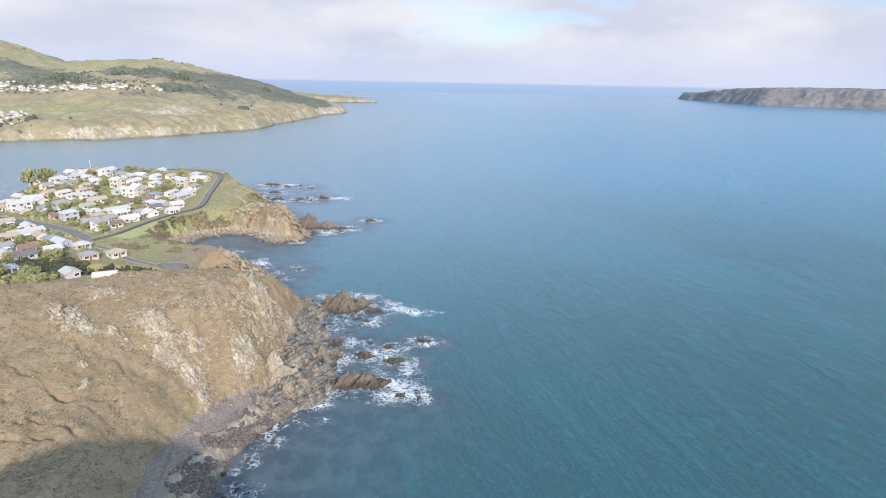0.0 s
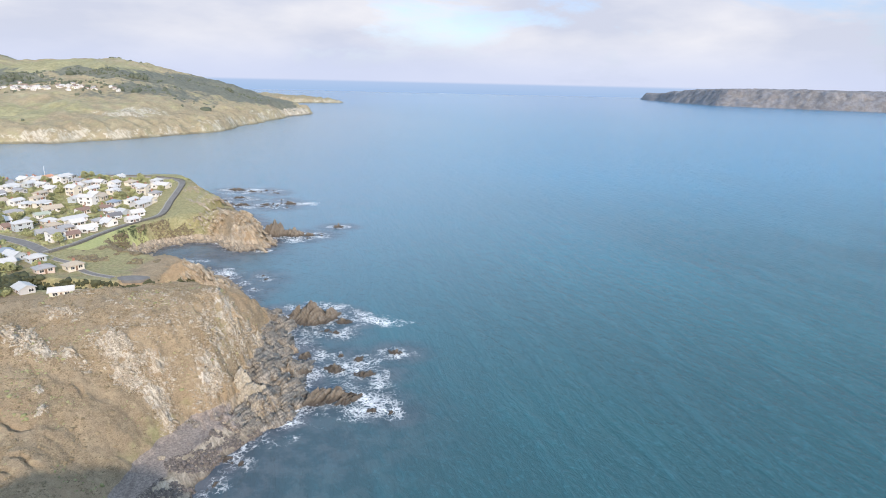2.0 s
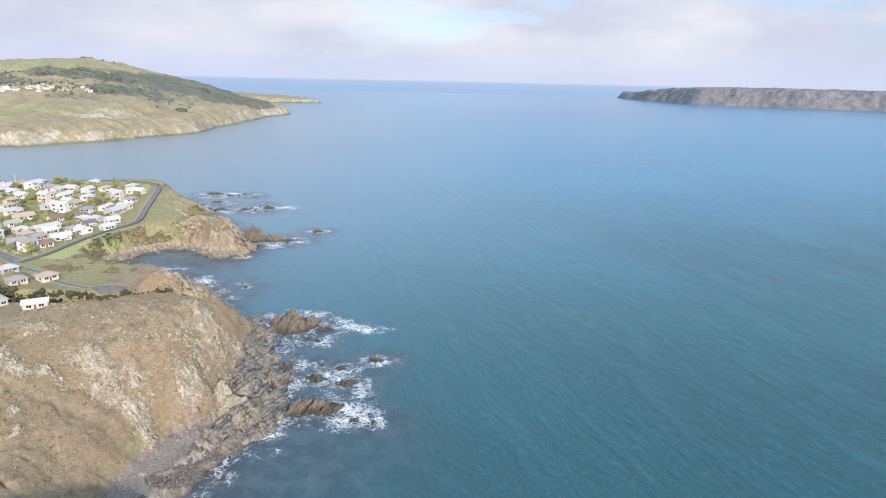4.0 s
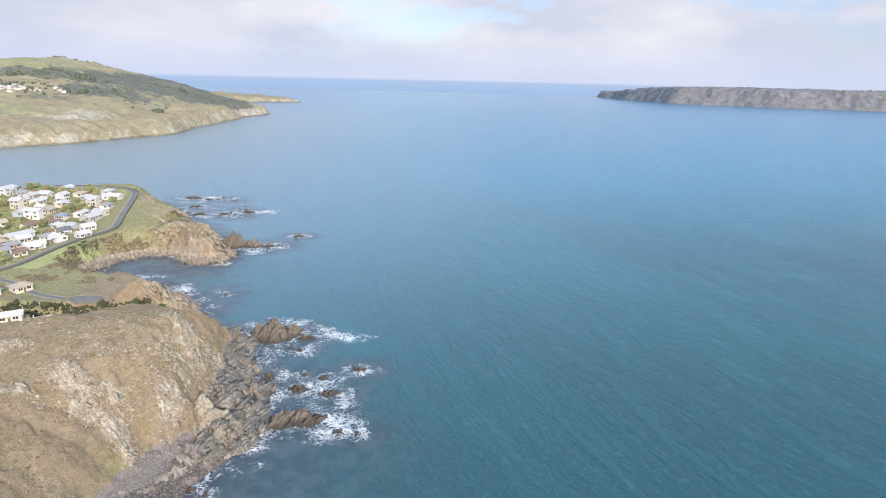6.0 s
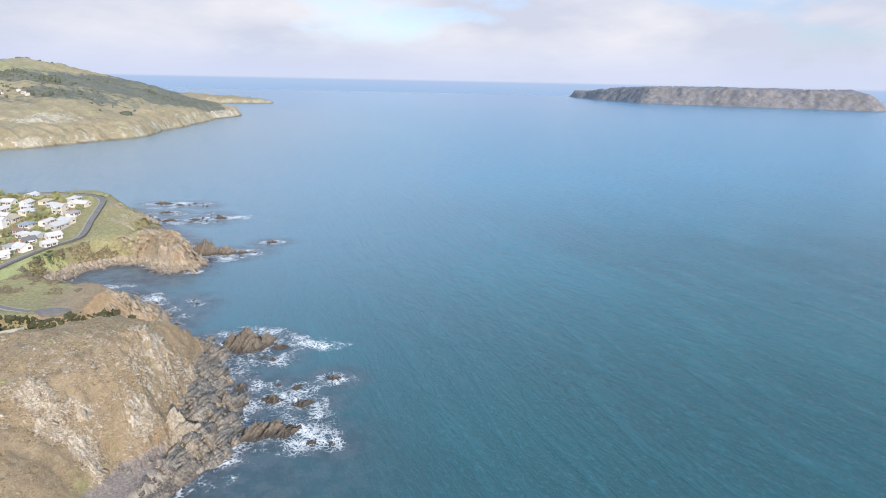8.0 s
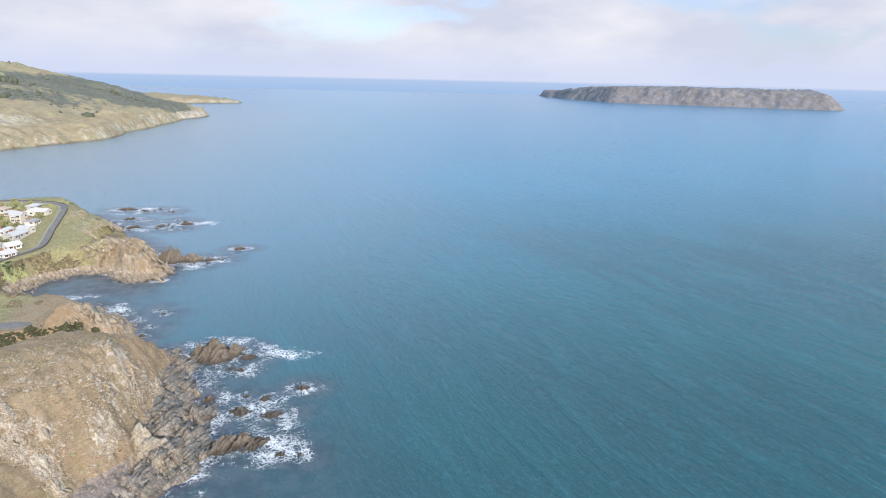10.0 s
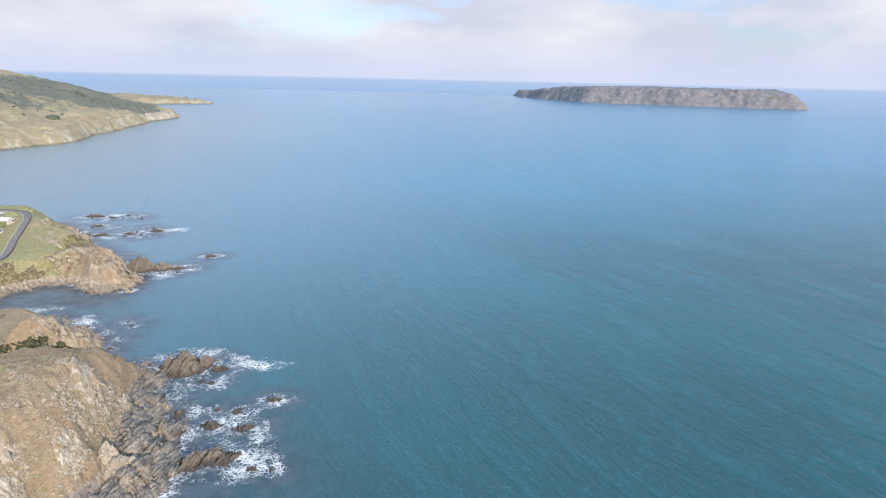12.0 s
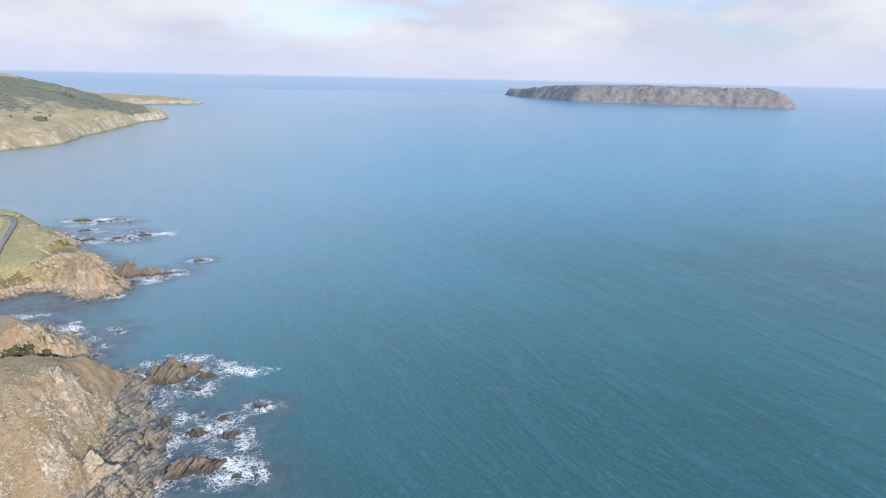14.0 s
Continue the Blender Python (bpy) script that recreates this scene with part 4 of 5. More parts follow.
def window_meshes():
    bm = bmesh.new()
    for x0, x1, z0, z1 in ((-0.85, 0.85, -0.60, -0.50), (-0.85, 0.85, 0.50, 0.60), (-0.85, -0.75, -0.50, 0.50), (0.75, 0.85, -0.50, 0.50), (-0.04, 0.04, -0.50, 0.50)):
        box(bm, x0, x1, -0.10, 0.02, z0, z1)
    frame_me = bpy.data.meshes.new("window")
    bm.to_mesh(frame_me)
    bm.free()
    frame_me.materials.append(TRIM)
    bm = bmesh.new()
    box(bm, -0.75, 0.75, -0.04, -0.02, -0.50, 0.50)
    pane_me = bpy.data.meshes.new("pane")
    bm.to_mesh(pane_me)
    bm.free()
    pane_me.materials.append(GLASS)
    return frame_me, pane_me


WINDOW_ME, PANE_ME = window_meshes()


def window(parent, m):
    w = shared("window", WINDOW_ME, parent, m)
    shared("pane", PANE_ME, w, Matrix.Identity(4))


def roof_mesh(bm, L, W, z, rise, kind, over=0.55, thick=0.18):
    a, b = L / 2 + over, W / 2 + over
    drop = rise * over / (W / 2)
    ra = a if kind == "gable" else max(0.3, L / 2 - W / 2)
    for k in (0, 1):
        t = thick * k
        solid(bm, [(-a, -b, z - drop + t), (a, -b, z - drop + t), (a, b, z - drop + t), (-a, b, z - drop + t), (-ra, 0, z + rise + t), (ra, 0, z + rise + t)],
              [f if k else f[::-1] for f in ((0, 1, 5, 4), (2, 3, 4, 5))] + ([f if k else f[::-1] for f in ((1, 2, 5), (3, 0, 4))] if kind == "hip" else []))
    v = list(bm.verts)
    edge = ((0, 1), (1, 2), (2, 3), (3, 0)) if kind == "hip" else ((0, 1), (1, 5), (5, 2), (2, 3), (3, 4), (4, 0))
    for i, j in edge:
        bm.faces.new((v[i], v[j], v[j + 6], v[i + 6]))


HOUSE_COUNT = [0]
ROOF_WORDS = {"white": "white metal", "pale": "pale grey metal", "grey": "grey metal", "dark": "dark charcoal", "slate": "blue-grey metal", "tan": "tan tiled", "brown": "brown tiled", "orange": "orange tiled", "green": "grey-green metal"}


def house(x, y, turn, L, W, storeys, kind, roof):
    HOUSE_COUNT[0] += 1
    L, W = L * 0.78, W * 0.76
    rng = random.Random(HOUSE_COUNT[0] * 7 + 1)
    wall = rng.choice(("white", "white", "cream", "cream", "white", "grey", "blush", "cream", "grey", "blue"))
    if roof == "white":
        wall = rng.choice(("white", "white", "cream"))
    a = radians(turn)
    corner = [ground_z(x + math.cos(a) * u - math.sin(a) * v, y + math.sin(a) * u + math.cos(a) * v) for u in (-L / 2, 0, L / 2) for v in (-W / 2, W / 2)]
    base = max(corner) - 0.25
    foot = min(corner) - base - 0.4
    h = 2.2 * storeys + 0.1
    rise = W * (0.20 if kind == "hip" else 0.18 + 0.1 * rng.random())
    ob = new("house")
    ob.matrix_basis = pose(x, y, base, 0, 0, turn)
    tagged(ob, "%s-storey %s weatherboard house with a %s %s roof" % ("one" if storeys == 1 else "two", wall, ROOF_WORDS[roof], kind), "house", "houses of the seaside suburb", "thing")
    bm = bmesh.new()
    x1, y1 = L / 2, W / 2
    if kind == "gable":
        solid(bm, [(-x1, -y1, foot), (x1, -y1, foot), (x1, y1, foot), (-x1, y1, foot), (-x1, -y1, h), (x1, -y1, h), (x1, y1, h), (-x1, y1, h), (-x1, 0, h + rise - 0.02), (x1, 0, h + rise - 0.02)],
              [(3, 2, 1, 0), (0, 1, 5, 4), (2, 3, 7, 6), (1, 2, 6, 9, 5), (3, 0, 4, 8, 7), (4, 5, 9, 8), (6, 7, 8, 9)])
    else:
        box(bm, -x1, x1, -y1, y1, foot, h)
    part("wall", bm, WALLS[wall], ob)
    bm = bmesh.new()
    roof_mesh(bm, L, W, h, rise, kind)
    part("roof", bm, ROOFS[roof], ob)
    if rng.random() < 0.45:
        bm = bmesh.new()
        cx, cy = rng.uniform(-0.3, 0.3) * L, 0.18 * W
        box(bm, cx - 0.4, cx + 0.4, cy - 0.35, cy + 0.35, h + rise * 0.4, h + rise + 0.9)
        box(bm, cx - 0.48, cx + 0.48, cy - 0.43, cy + 0.43, h + rise + 0.9, h + rise + 1.02)
        part("chimney", bm, BRICK, ob)
    if rng.random() < 0.4:
        bm = bmesh.new()
        pw, pl = 2.2, rng.uniform(0.35, 0.6) * L
        solid(bm, [(-pl / 2, -y1 - pw, h - 0.75), (pl / 2, -y1 - pw, h - 0.75), (pl / 2, -y1, h - 0.35), (-pl / 2, -y1, h - 0.35), (-pl / 2, -y1 - pw, h - 0.65), (pl / 2, -y1 - pw, h - 0.65), (pl / 2, -y1, h - 0.25), (-pl / 2, -y1, h - 0.25)],
              [(3, 2, 1, 0), (4, 5, 6, 7), (0, 1, 5, 4), (1, 2, 6, 5), (2, 3, 7, 6), (3, 0, 4, 7)])
        for px in (-pl / 2 + 0.1, pl / 2 - 0.22):
            box(bm, px, px + 0.12, -y1 - pw + 0.05, -y1 - pw + 0.17, foot, h - 0.75)
        part("porch", bm, TRIM, ob, "white lean-to porch")
    nwin = max(2, int(L / 3.4))
    for s in range(storeys):
        z = 1.30 + 2.2 * s
        for k in range(nwin):
            px = -x1 + (k + 0.5) * L / nwin
            window(ob, pose(px, -y1, z))
            if k % 2 == 0:
                window(ob, pose(px, y1, z, 0, 0, 180))
        window(ob, pose(x1, 0.22 * W, z, 0, 0, 90))
        window(ob, pose(-x1, -0.22 * W, z, 0, 0, -90))
    bm = bmesh.new()
    dx = -x1 + L / nwin
    box(bm, dx - 0.38, dx + 0.38, -y1 - 0.06, -y1 + 0.02, foot * 0.2, 1.70)
    part("door", bm, DOOR, ob)
    return ob


# ---- roads ----
def smooth_line(points, step_m=3.0):
    pts = [Vector((*p, 0)) for p in points]
    out = []
    for i in range(len(pts) - 1):
        p0, p1, p2, p3 = pts[max(i - 1, 0)], pts[i], pts[i + 1], pts[min(i + 2, len(pts) - 1)]
        n = max(2, int((p2 - p1).length / step_m))
        for k in range(n):
            t = k / n
            out.append(0.5 * ((2 * p1) + (p2 - p0) * t + (2 * p0 - 5 * p1 + 4 * p2 - p3) * t * t + (3 * p1 - p0 - 3 * p2 + p3) * t ** 3))
    out.append(pts[-1])
    return out


def strip(bm, line, offset, width, lift, drop, levels):
    """A strip along a line, offset to its right, with sides that reach down by drop."""
    rows = []
    for i, p in enumerate(line):
        d = (line[min(i + 1, len(line) - 1)] - line[max(i - 1, 0)]).normalized()
        r = Vector((d.y, -d.x, 0))
        a, b = p + r * (offset - width / 2), p + r * (offset + width / 2)
        z = levels[i] + lift
        rows.append([bm.verts.new((q.x, q.y, zz)) for q, zz in ((a, z - drop), (a, z), (b, z), (b, z - drop))])
    for u, v in zip(rows, rows[1:]):
        for k in range(3):
            bm.faces.new((u[k], u[k + 1], v[k + 1], v[k]))
    for e in (rows[0], rows[-1]):
        bm.faces.new(e)


def road(points, width, name="road", wall_side=0):
    line = smooth_line(points)
    levels = []
    for i, p in enumerate(line):
        d = (line[min(i + 1, len(line) - 1)] - line[max(i - 1, 0)]).normalized()
        levels.append(max(ground_z(p.x + d.y * k * width / 2, p.y - d.x * k * width / 2) for k in (-1, 0, 1)))
    levels = [sum(levels[max(0, i - 2):i + 3]) / len(levels[max(0, i - 2):i + 3]) for i in range(len(levels))]
    bm = bmesh.new()
    strip(bm, line, 0, width, 0.10, 1.0, levels)
    ob = part(name, bm, ASPHALT, None)
    tagged(ob, "grey asphalt street along the top of the headland", "road", kind="structure")
    for side in (-1, 1):
        bm = bmesh.new()
        strip(bm, line, side * (width / 2 + 0.10), 0.18, 0.25, 1.0, levels)
        part("kerb", bm, CONCRETE, ob, "pale concrete kerb")
        if side == -wall_side:
            bm = bmesh.new()
            strip(bm, line, side * (width / 2 + 0.45), 0.5, 0.22, 1.0, levels)
            part("pavement", bm, CONCRETE, ob, "pale concrete footpath")
    if wall_side:
        bm = bmesh.new()
        strip(bm, line, wall_side * (width / 2 + 0.35), 0.3, 0.85, 1.4, levels)
        part("wall", bm, DARKSTONE, ob, "low dark stone wall at the edge of the road")
    return ob


WESTWARD = [(-169, 256), (-184, 267.5), (-199.2, 276.2), (-220.4, 286), (-240.5, 292.5), (-262, 297)]
LANE = [(-166, 252), (-159, 247.5), (-152, 245), (-144, 238), (-135, 233), (-127, 230)]
road(EAST, 3.2, wall_side=1)
road(WESTWARD, 5.0)
road(LANE, 2.4)
bm = bmesh.new()
ring = [(-119 + 6.4 * math.cos(a) * (1 + 0.1 * math.sin(3 * a)), 230 + 3.2 * math.sin(a), 0) for a in np.linspace(0, 2 * math.pi, 29)[:-1]]
lot_z = max(ground_z(px, py) for px, py, _ in ring) + 0.08
top = [bm.verts.new((px, py, lot_z)) for px, py, _ in ring]
low = [bm.verts.new((px, py, lot_z - 1.2)) for px, py, _ in ring]
bm.faces.new(top)
for i in range(28):
    bm.faces.new((low[i - 1], low[i], top[i], top[i - 1]))
tagged(part("turning_area", bm, ASPHALT, None), "dark asphalt turning area at the end of a lane", "road", kind="structure")


# ---- houses of the suburb ----
house(-260.3, 372.7, 75, 13.8, 8.2, 1, "hip", "white")
house(-254.8, 400.5, 81, 9.4, 7.0, 1, "gable", "orange")
house(-238.8, 391.3, 80, 12.9, 8.2, 2, "gable", "white")
house(-234.2, 371.5, -16, 8.5, 7.5, 1, "gable", "white")
house(-219.0, 385.1, 77, 11.0, 7.0, 1, "gable", "pale")
house(-213.3, 387.5, -9, 8.5, 7.5, 1, "gable", "white")
house(-210.4, 372.3, 79, 10.5, 7.0, 1, "gable", "white")
house(-202.5, 385.0, 82, 8.0, 7.0, 1, "gable", "white")
house(-193.1, 388.0, 81, 8.0, 7.0, 1, "hip", "tan")
house(-217.5, 365.3, -17, 8.5, 7.5, 2, "gable", "white")
house(-199.5, 347.8, -9, 12.0, 7.5, 2, "gable", "white")
house(-259.2, 358.9, 72, 8.1, 7.0, 1, "gable", "grey")
house(-249.6, 346.0, 79, 8.1, 7.0, 1, "gable", "tan")
house(-240.6, 346.2, 76, 9.4, 7.0, 1, "gable", "white")
house(-231.4, 351.9, 80, 8.5, 7.0, 1, "hip", "tan")
house(-250.0, 331.8, 53, 12.8, 8.2, 1, "gable", "white")
house(-259.2, 324.7, 53, 10.1, 7.0, 1, "hip", "pale")
house(-243.1, 312.1, 57, 13.7, 8.2, 2, "gable", "pale")
house(-243.5, 329.8, -32, 9.3, 7.5, 1, "gable", "pale")
house(-221.0, 305.6, 58, 8.1, 7.0, 1, "gable", "white")
house(-210.2, 294.5, 57, 8.4, 7.0, 1, "gable", "brown")
house(-202.7, 293.0, 56, 9.8, 7.0, 2, "hip", "pale")
house(-206.7, 305.9, -30, 8.5, 7.5, 1, "gable", "grey")
house(-212.1, 333.2, 52, 12.0, 8.2, 1, "gable", "tan")
house(-210.5, 320.8, 53, 8.3, 7.0, 1, "gable", "green")
house(-188.7, 312.3, 60, 15.6, 8.2, 1, "gable", "pale")
house(-171.1, 292.9, 52, 10.7, 7.0, 1, "gable", "white")
house(-190.4, 298.0, 58, 8.0, 7.0, 1, "hip", "tan")
house(-181.5, 293.9, 56, 8.0, 7.0, 1, "hip", "grey")
house(-186.7, 284.5, 50, 9.2, 7.0, 1, "gable", "grey")
house(-175.8, 275.1, 60, 8.7, 7.0, 2, "gable", "grey")
house(-171.9, 281.1, 51, 8.0, 7.0, 1, "gable", "brown")
house(-173.2, 309.4, 52, 8.0, 7.0, 1, "hip", "grey")
house(-167.3, 307.5, -31, 8.5, 7.5, 1, "gable", "white")
house(-171.4, 320.9, 50, 8.0, 7.0, 1, "gable", "dark")
house(-167.4, 344.2, 76, 14.0, 8.2, 1, "gable", "pale")
house(-162.5, 328.2, 50, 8.6, 7.0, 1, "gable", "white")
house(-158.7, 314.6, 54, 8.0, 7.0, 1, "gable", "white")
house(-176.9, 369.8, -11, 8.5, 7.5, 2, "gable", "pale")
house(-168.0, 365.3, 81, 8.0, 7.0, 1, "hip", "grey")
house(-174.9, 382.6, 78, 8.0, 7.0, 1, "gable", "white")
house(-169.1, 382.1, -12, 8.5, 7.5, 1, "gable", "white")
house(-179.7, 395.6, 78, 8.0, 7.0, 1, "hip", "pale")
house(-202.4, 260.3, 59, 18.2, 8.2, 1, "gable", "pale")
house(-204.7, 251.9, 57, 8.0, 7.0, 1, "gable", "tan")
house(-183.8, 251.0, 52, 8.2, 7.0, 1, "hip", "slate")
house(-166.1, 244.3, 55, 8.0, 7.0, 1, "hip", "pale")
house(-173.1, 235.8, 51, 8.0, 7.0, 1, "gable", "pale")
house(-155.0, 231.6, 50, 8.0, 7.0, 1, "hip", "grey")
house(-178.4, 226.0, 52, 10.5, 7.0, 1, "gable", "dark")
house(-147.3, 238.6, 57, 8.0, 7.0, 1, "hip", "tan")
house(-185.6, 225.2, -37, 8.5, 7.5, 1, "gable", "pale")
house(-172.2, 208.4, 54, 8.0, 7.0, 1, "hip", "slate")
house(-226.6, 279.6, 60, 8.0, 7.0, 1, "gable", "tan")
house(-195.8, 237.2, 56, 8.0, 7.0, 1, "gable", "grey")
house(-146.5, 206.5, -38, 8.5, 6.5, 1, "gable", "pale")
house(-131.5, 204.0, 24, 9.5, 6.0, 1, "gable", "white")
house(-121.0, 204.5, 30, 11.0, 5.5, 1, "hip", "tan")
# smaller houses and sheds between them
rng = random.Random(41)
TAKEN = [(o.location.x, o.location.y) for o in bpy.data.objects if o.name.startswith("house") and o.parent is None]
STREETS = [p for pts in (EAST, WESTWARD, LANE) for p in smooth_line(pts)]
tries = 0
while HOUSE_COUNT[0] < 122 and tries < 9000:
    tries += 1
    x, y = rng.uniform(-290, -160), rng.uniform(222, 408)
    if ground_z(x, y) < 11.5 or min(math.hypot(x - p.x, y - p.y) for p in STREETS) < 7.5 or min(math.hypot(x - a, y - b) for a, b in TAKEN) < 8.2:
        continue
    TAKEN.append((x, y))
    house(x, y, rng.choice((55, -35)) + (22 if y > 335 else 0) + rng.uniform(-8, 8), rng.uniform(6.5, 10.5), rng.uniform(5.5, 7.5), 1, rng.choice(("hip", "gable")), rng.choice(("grey", "tan", "pale", "brown", "white", "white", "slate", "pale", "pale", "white")))


# ---- fence on the lawn ----
fence = tagged(new("fence"), "white post and rail fence round a lawn", "fence", kind="thing")
fline = smooth_line([(-152, 211.5), (-143, 212.5), (-136, 213.2), (-128, 211)], 1.6)
fence.matrix_basis = pose(fline[0].x, fline[0].y, ground_z(fline[0].x, fline[0].y))
inv = fence.matrix_basis.inverted()
fz = [ground_z(p.x, p.y) for p in fline]
for p, z in zip(fline, fz):
    bm = bmesh.new()
    q = inv @ Vector((p.x, p.y, z))
    box(bm, q.x - 0.13, q.x + 0.13, q.y - 0.13, q.y + 0.13, q.z - 0.4, q.z + 1.15)
    part("post", bm, TRIM, fence)
for hgt in (0.45, 0.9):
    bm = bmesh.new()
    strip(bm, [inv @ Vector((p.x, p.y, fz[0])) for p in fline], 0, 0.06, hgt, 0.1, [z - fz[0] for z in fz])
    part("rail", bm, TRIM, fence)

mast = tagged(new("flagpole"), "slender white flagpole beside a house", "flagpole", kind="thing")
mast.matrix_basis = pose(-258, 404, ground_z(-258, 404))
bm = bmesh.new()
bmesh.ops.create_cone(bm, cap_ends=True, segments=8, radius1=0.16, radius2=0.07, depth=9.4, matrix=pose(0, 0, 4.4))
part("pole", bm, TRIM, mast)
bm = bmesh.new()
bmesh.ops.create_icosphere(bm, subdivisions=1, radius=0.18, matrix=pose(0, 0, 9.15))
part("finial", bm, TRIM, mast)


# ---- trees and shrubs ----
def tree(seed, height, spread, trunk_h, leaves, cone=False):
    rng = random.Random(seed)
    ob = tagged(new("tree"), "", "tree", "garden trees of the suburb", "thing")
    bm = bmesh.new()
    rings = []
    for k in range(5):
        t = k / 4
        c = Vector((0.15 * height * 0.1 * math.sin(3 * t + seed), 0.1 * height * 0.1 * math.cos(2 * t + seed), -0.3 + t * (trunk_h + 0.35 * height)))
        r = 0.045 * height * (1 - 0.65 * t)
        rings.append([bm.verts.new(c + Vector((r * math.cos(a), r * math.sin(a), 0))) for a in np.linspace(0, 2 * math.pi, 7)[:-1]])
    for u, v in zip(rings, rings[1:]):
        for i in range(6):
            bm.faces.new((u[i - 1], u[i], v[i], v[i - 1]))
    for k in range(5):
        a = k * 2.4 + seed
        p = Vector((0, 0, trunk_h * 0.8 + 0.05 * height * k))
        q = p + Vector((math.cos(a) * spread * 0.55, math.sin(a) * spread * 0.55, height * 0.22))
        side = (q - p).cross(Vector((0, 0, 1))).normalized() * 0.02 * height
        up = Vector((0, 0, 0.02 * height))
        solid(bm, [p - side, p + up, p + side, q], [(0, 1, 3), (1, 2, 3), (2, 0, 3)])
    part("trunk", bm, BARK, ob)
    bm = bmesh.new()
    for k in range(leaves):
        t = rng.random()
        if cone:
            z = trunk_h + (height - trunk_h) * t
            r = spread * (1 - t) ** 0.8 * math.sqrt(rng.random())
        else:
            lobe = rng.randrange(5)
            z = trunk_h + (height - trunk_h) * (0.15 + 0.85 * t)
            r = spread * math.sin(math.pi * min(0.98, 0.22 + 0.7 * t)) * math.sqrt(rng.uniform(0.2, 1)) * (0.72 + 0.12 * lobe)
        a = rng.uniform(0, 2 * math.pi)
        c = Vector((r * math.cos(a), r * math.sin(a), z))
        s = rng.uniform(0.10, 0.22) * spread + 0.12
        e = Euler((rng.uniform(0, 6), rng.uniform(0, 6), rng.uniform(0, 6)))
        pts = []
        for d in ((1, 0, 0), (-0.9, 0.3, 0.1), (0.1, 1, 0), (0, -1, 0.2), (0, 0.1, 0.75), (0.1, 0, -0.7)):
            d = Vector(d) * s * rng.uniform(0.6, 1.2)
            d.rotate(e)
            pts.append(c + d)
        solid(bm, pts, ((0, 2, 4), (2, 1, 4), (1, 3, 4), (3, 0, 4), (2, 0, 5), (1, 2, 5), (3, 1, 5), (0, 3, 5)))
    part("crown", bm, LEAF_DARK if cone else (LEAF if seed % 3 else LEAF_DARK), ob)
    return ob


def near_line(x, y, line):
    return min(math.hypot(x - p.x, y - p.y) for p in line)


ROADS = [p for pts in (EAST, WESTWARD, LANE) for p in smooth_line(pts)]
TREES = [tree(11, 3.4, 2.2, 0.5, 110), tree(12, 2.6, 2.0, 0.3, 90), tree(13, 4.6, 2.6, 0.9, 140), tree(14, 2.0, 1.9, 0.2, 80), tree(16, 5.6, 2.6, 1.0, 150)]
TREE_WORDS = ("bushy green garden tree with a dense uneven crown", "low spreading green shrub among the houses", "tall dark green garden tree beside the houses", "small rounded green shrub on a lawn", "tall leafy tree standing above the roofs")
for ob, words in zip(TREES, TREE_WORDS):
    tagged(ob, words)
HOMES = [(o.location.x, o.location.y, max(c.dimensions.x for c in o.children if c.name.startswith("wall"))) for o in bpy.data.objects if o.name.startswith("house") and o.parent is None]
bpy.context.view_layer.update()
rng = random.Random(5)
spots = [(-271, 376), (-267, 371), (-274, 366)]
for _ in range(5200):
    x, y = rng.uniform(-285, -142), rng.uniform(200, 414)
    if ground_z(x, y) < 11.0 or near_line(x, y, ROADS) < 6.5 or (x > -160 and y > 250) or (x > -156 and y > 222) or (x > -185 and y > 380):
        continue
    if min(math.hypot(x - hx, y - hy) for hx, hy, _ in HOMES) < 6.0 or min(math.hypot(x - sx, y - sy) for sx, sy in spots) < 3.2:
        continue
    if fbm(np.array([x]), np.array([y]), 45, 2, 81)[0] < -0.28:
        continue
    spots.append((x, y))
spots[3:3] = [(rng.uniform(-192, -150), rng.uniform(194, 206)) for _ in range(60)]
for i, (x, y) in enumerate(spots[:390]):
    kind = rng.choice((0, 1, 1, 2, 3, 3, 3, 0, 4)) if i > 2 else 4
    sc = rng.uniform(0.55, 1.0) * (2.4 if i < 3 else 1)
    m = pose(x, y, ground_z(x, y) - 0.1, 0, 0, rng.uniform(0, 360)) @ Matrix.Scale(sc, 4)
    if i < 5:
        TREES[i].matrix_basis = pose(x, y, ground_z(x, y) - 0.1, 0, 0, 40 * i) @ Matrix.Scale(2.4 if i < 3 else 1.0, 4)
    else:
        copy_thing(TREES[kind], pose(x, y, ground_z(x, y) - 0.1, 0, 0, rng.uniform(0, 360)) @ Matrix.Scale(sc / TREES[kind].scale.x, 4))
fir = tagged(tree(21, 8.5, 2.6, 0.8, 220, True), "dark green conifer standing by the street", "tree", "garden trees of the suburb")
fir.matrix_basis = pose(-216, 297.5, ground_z(-216, 297.5) - 0.1)


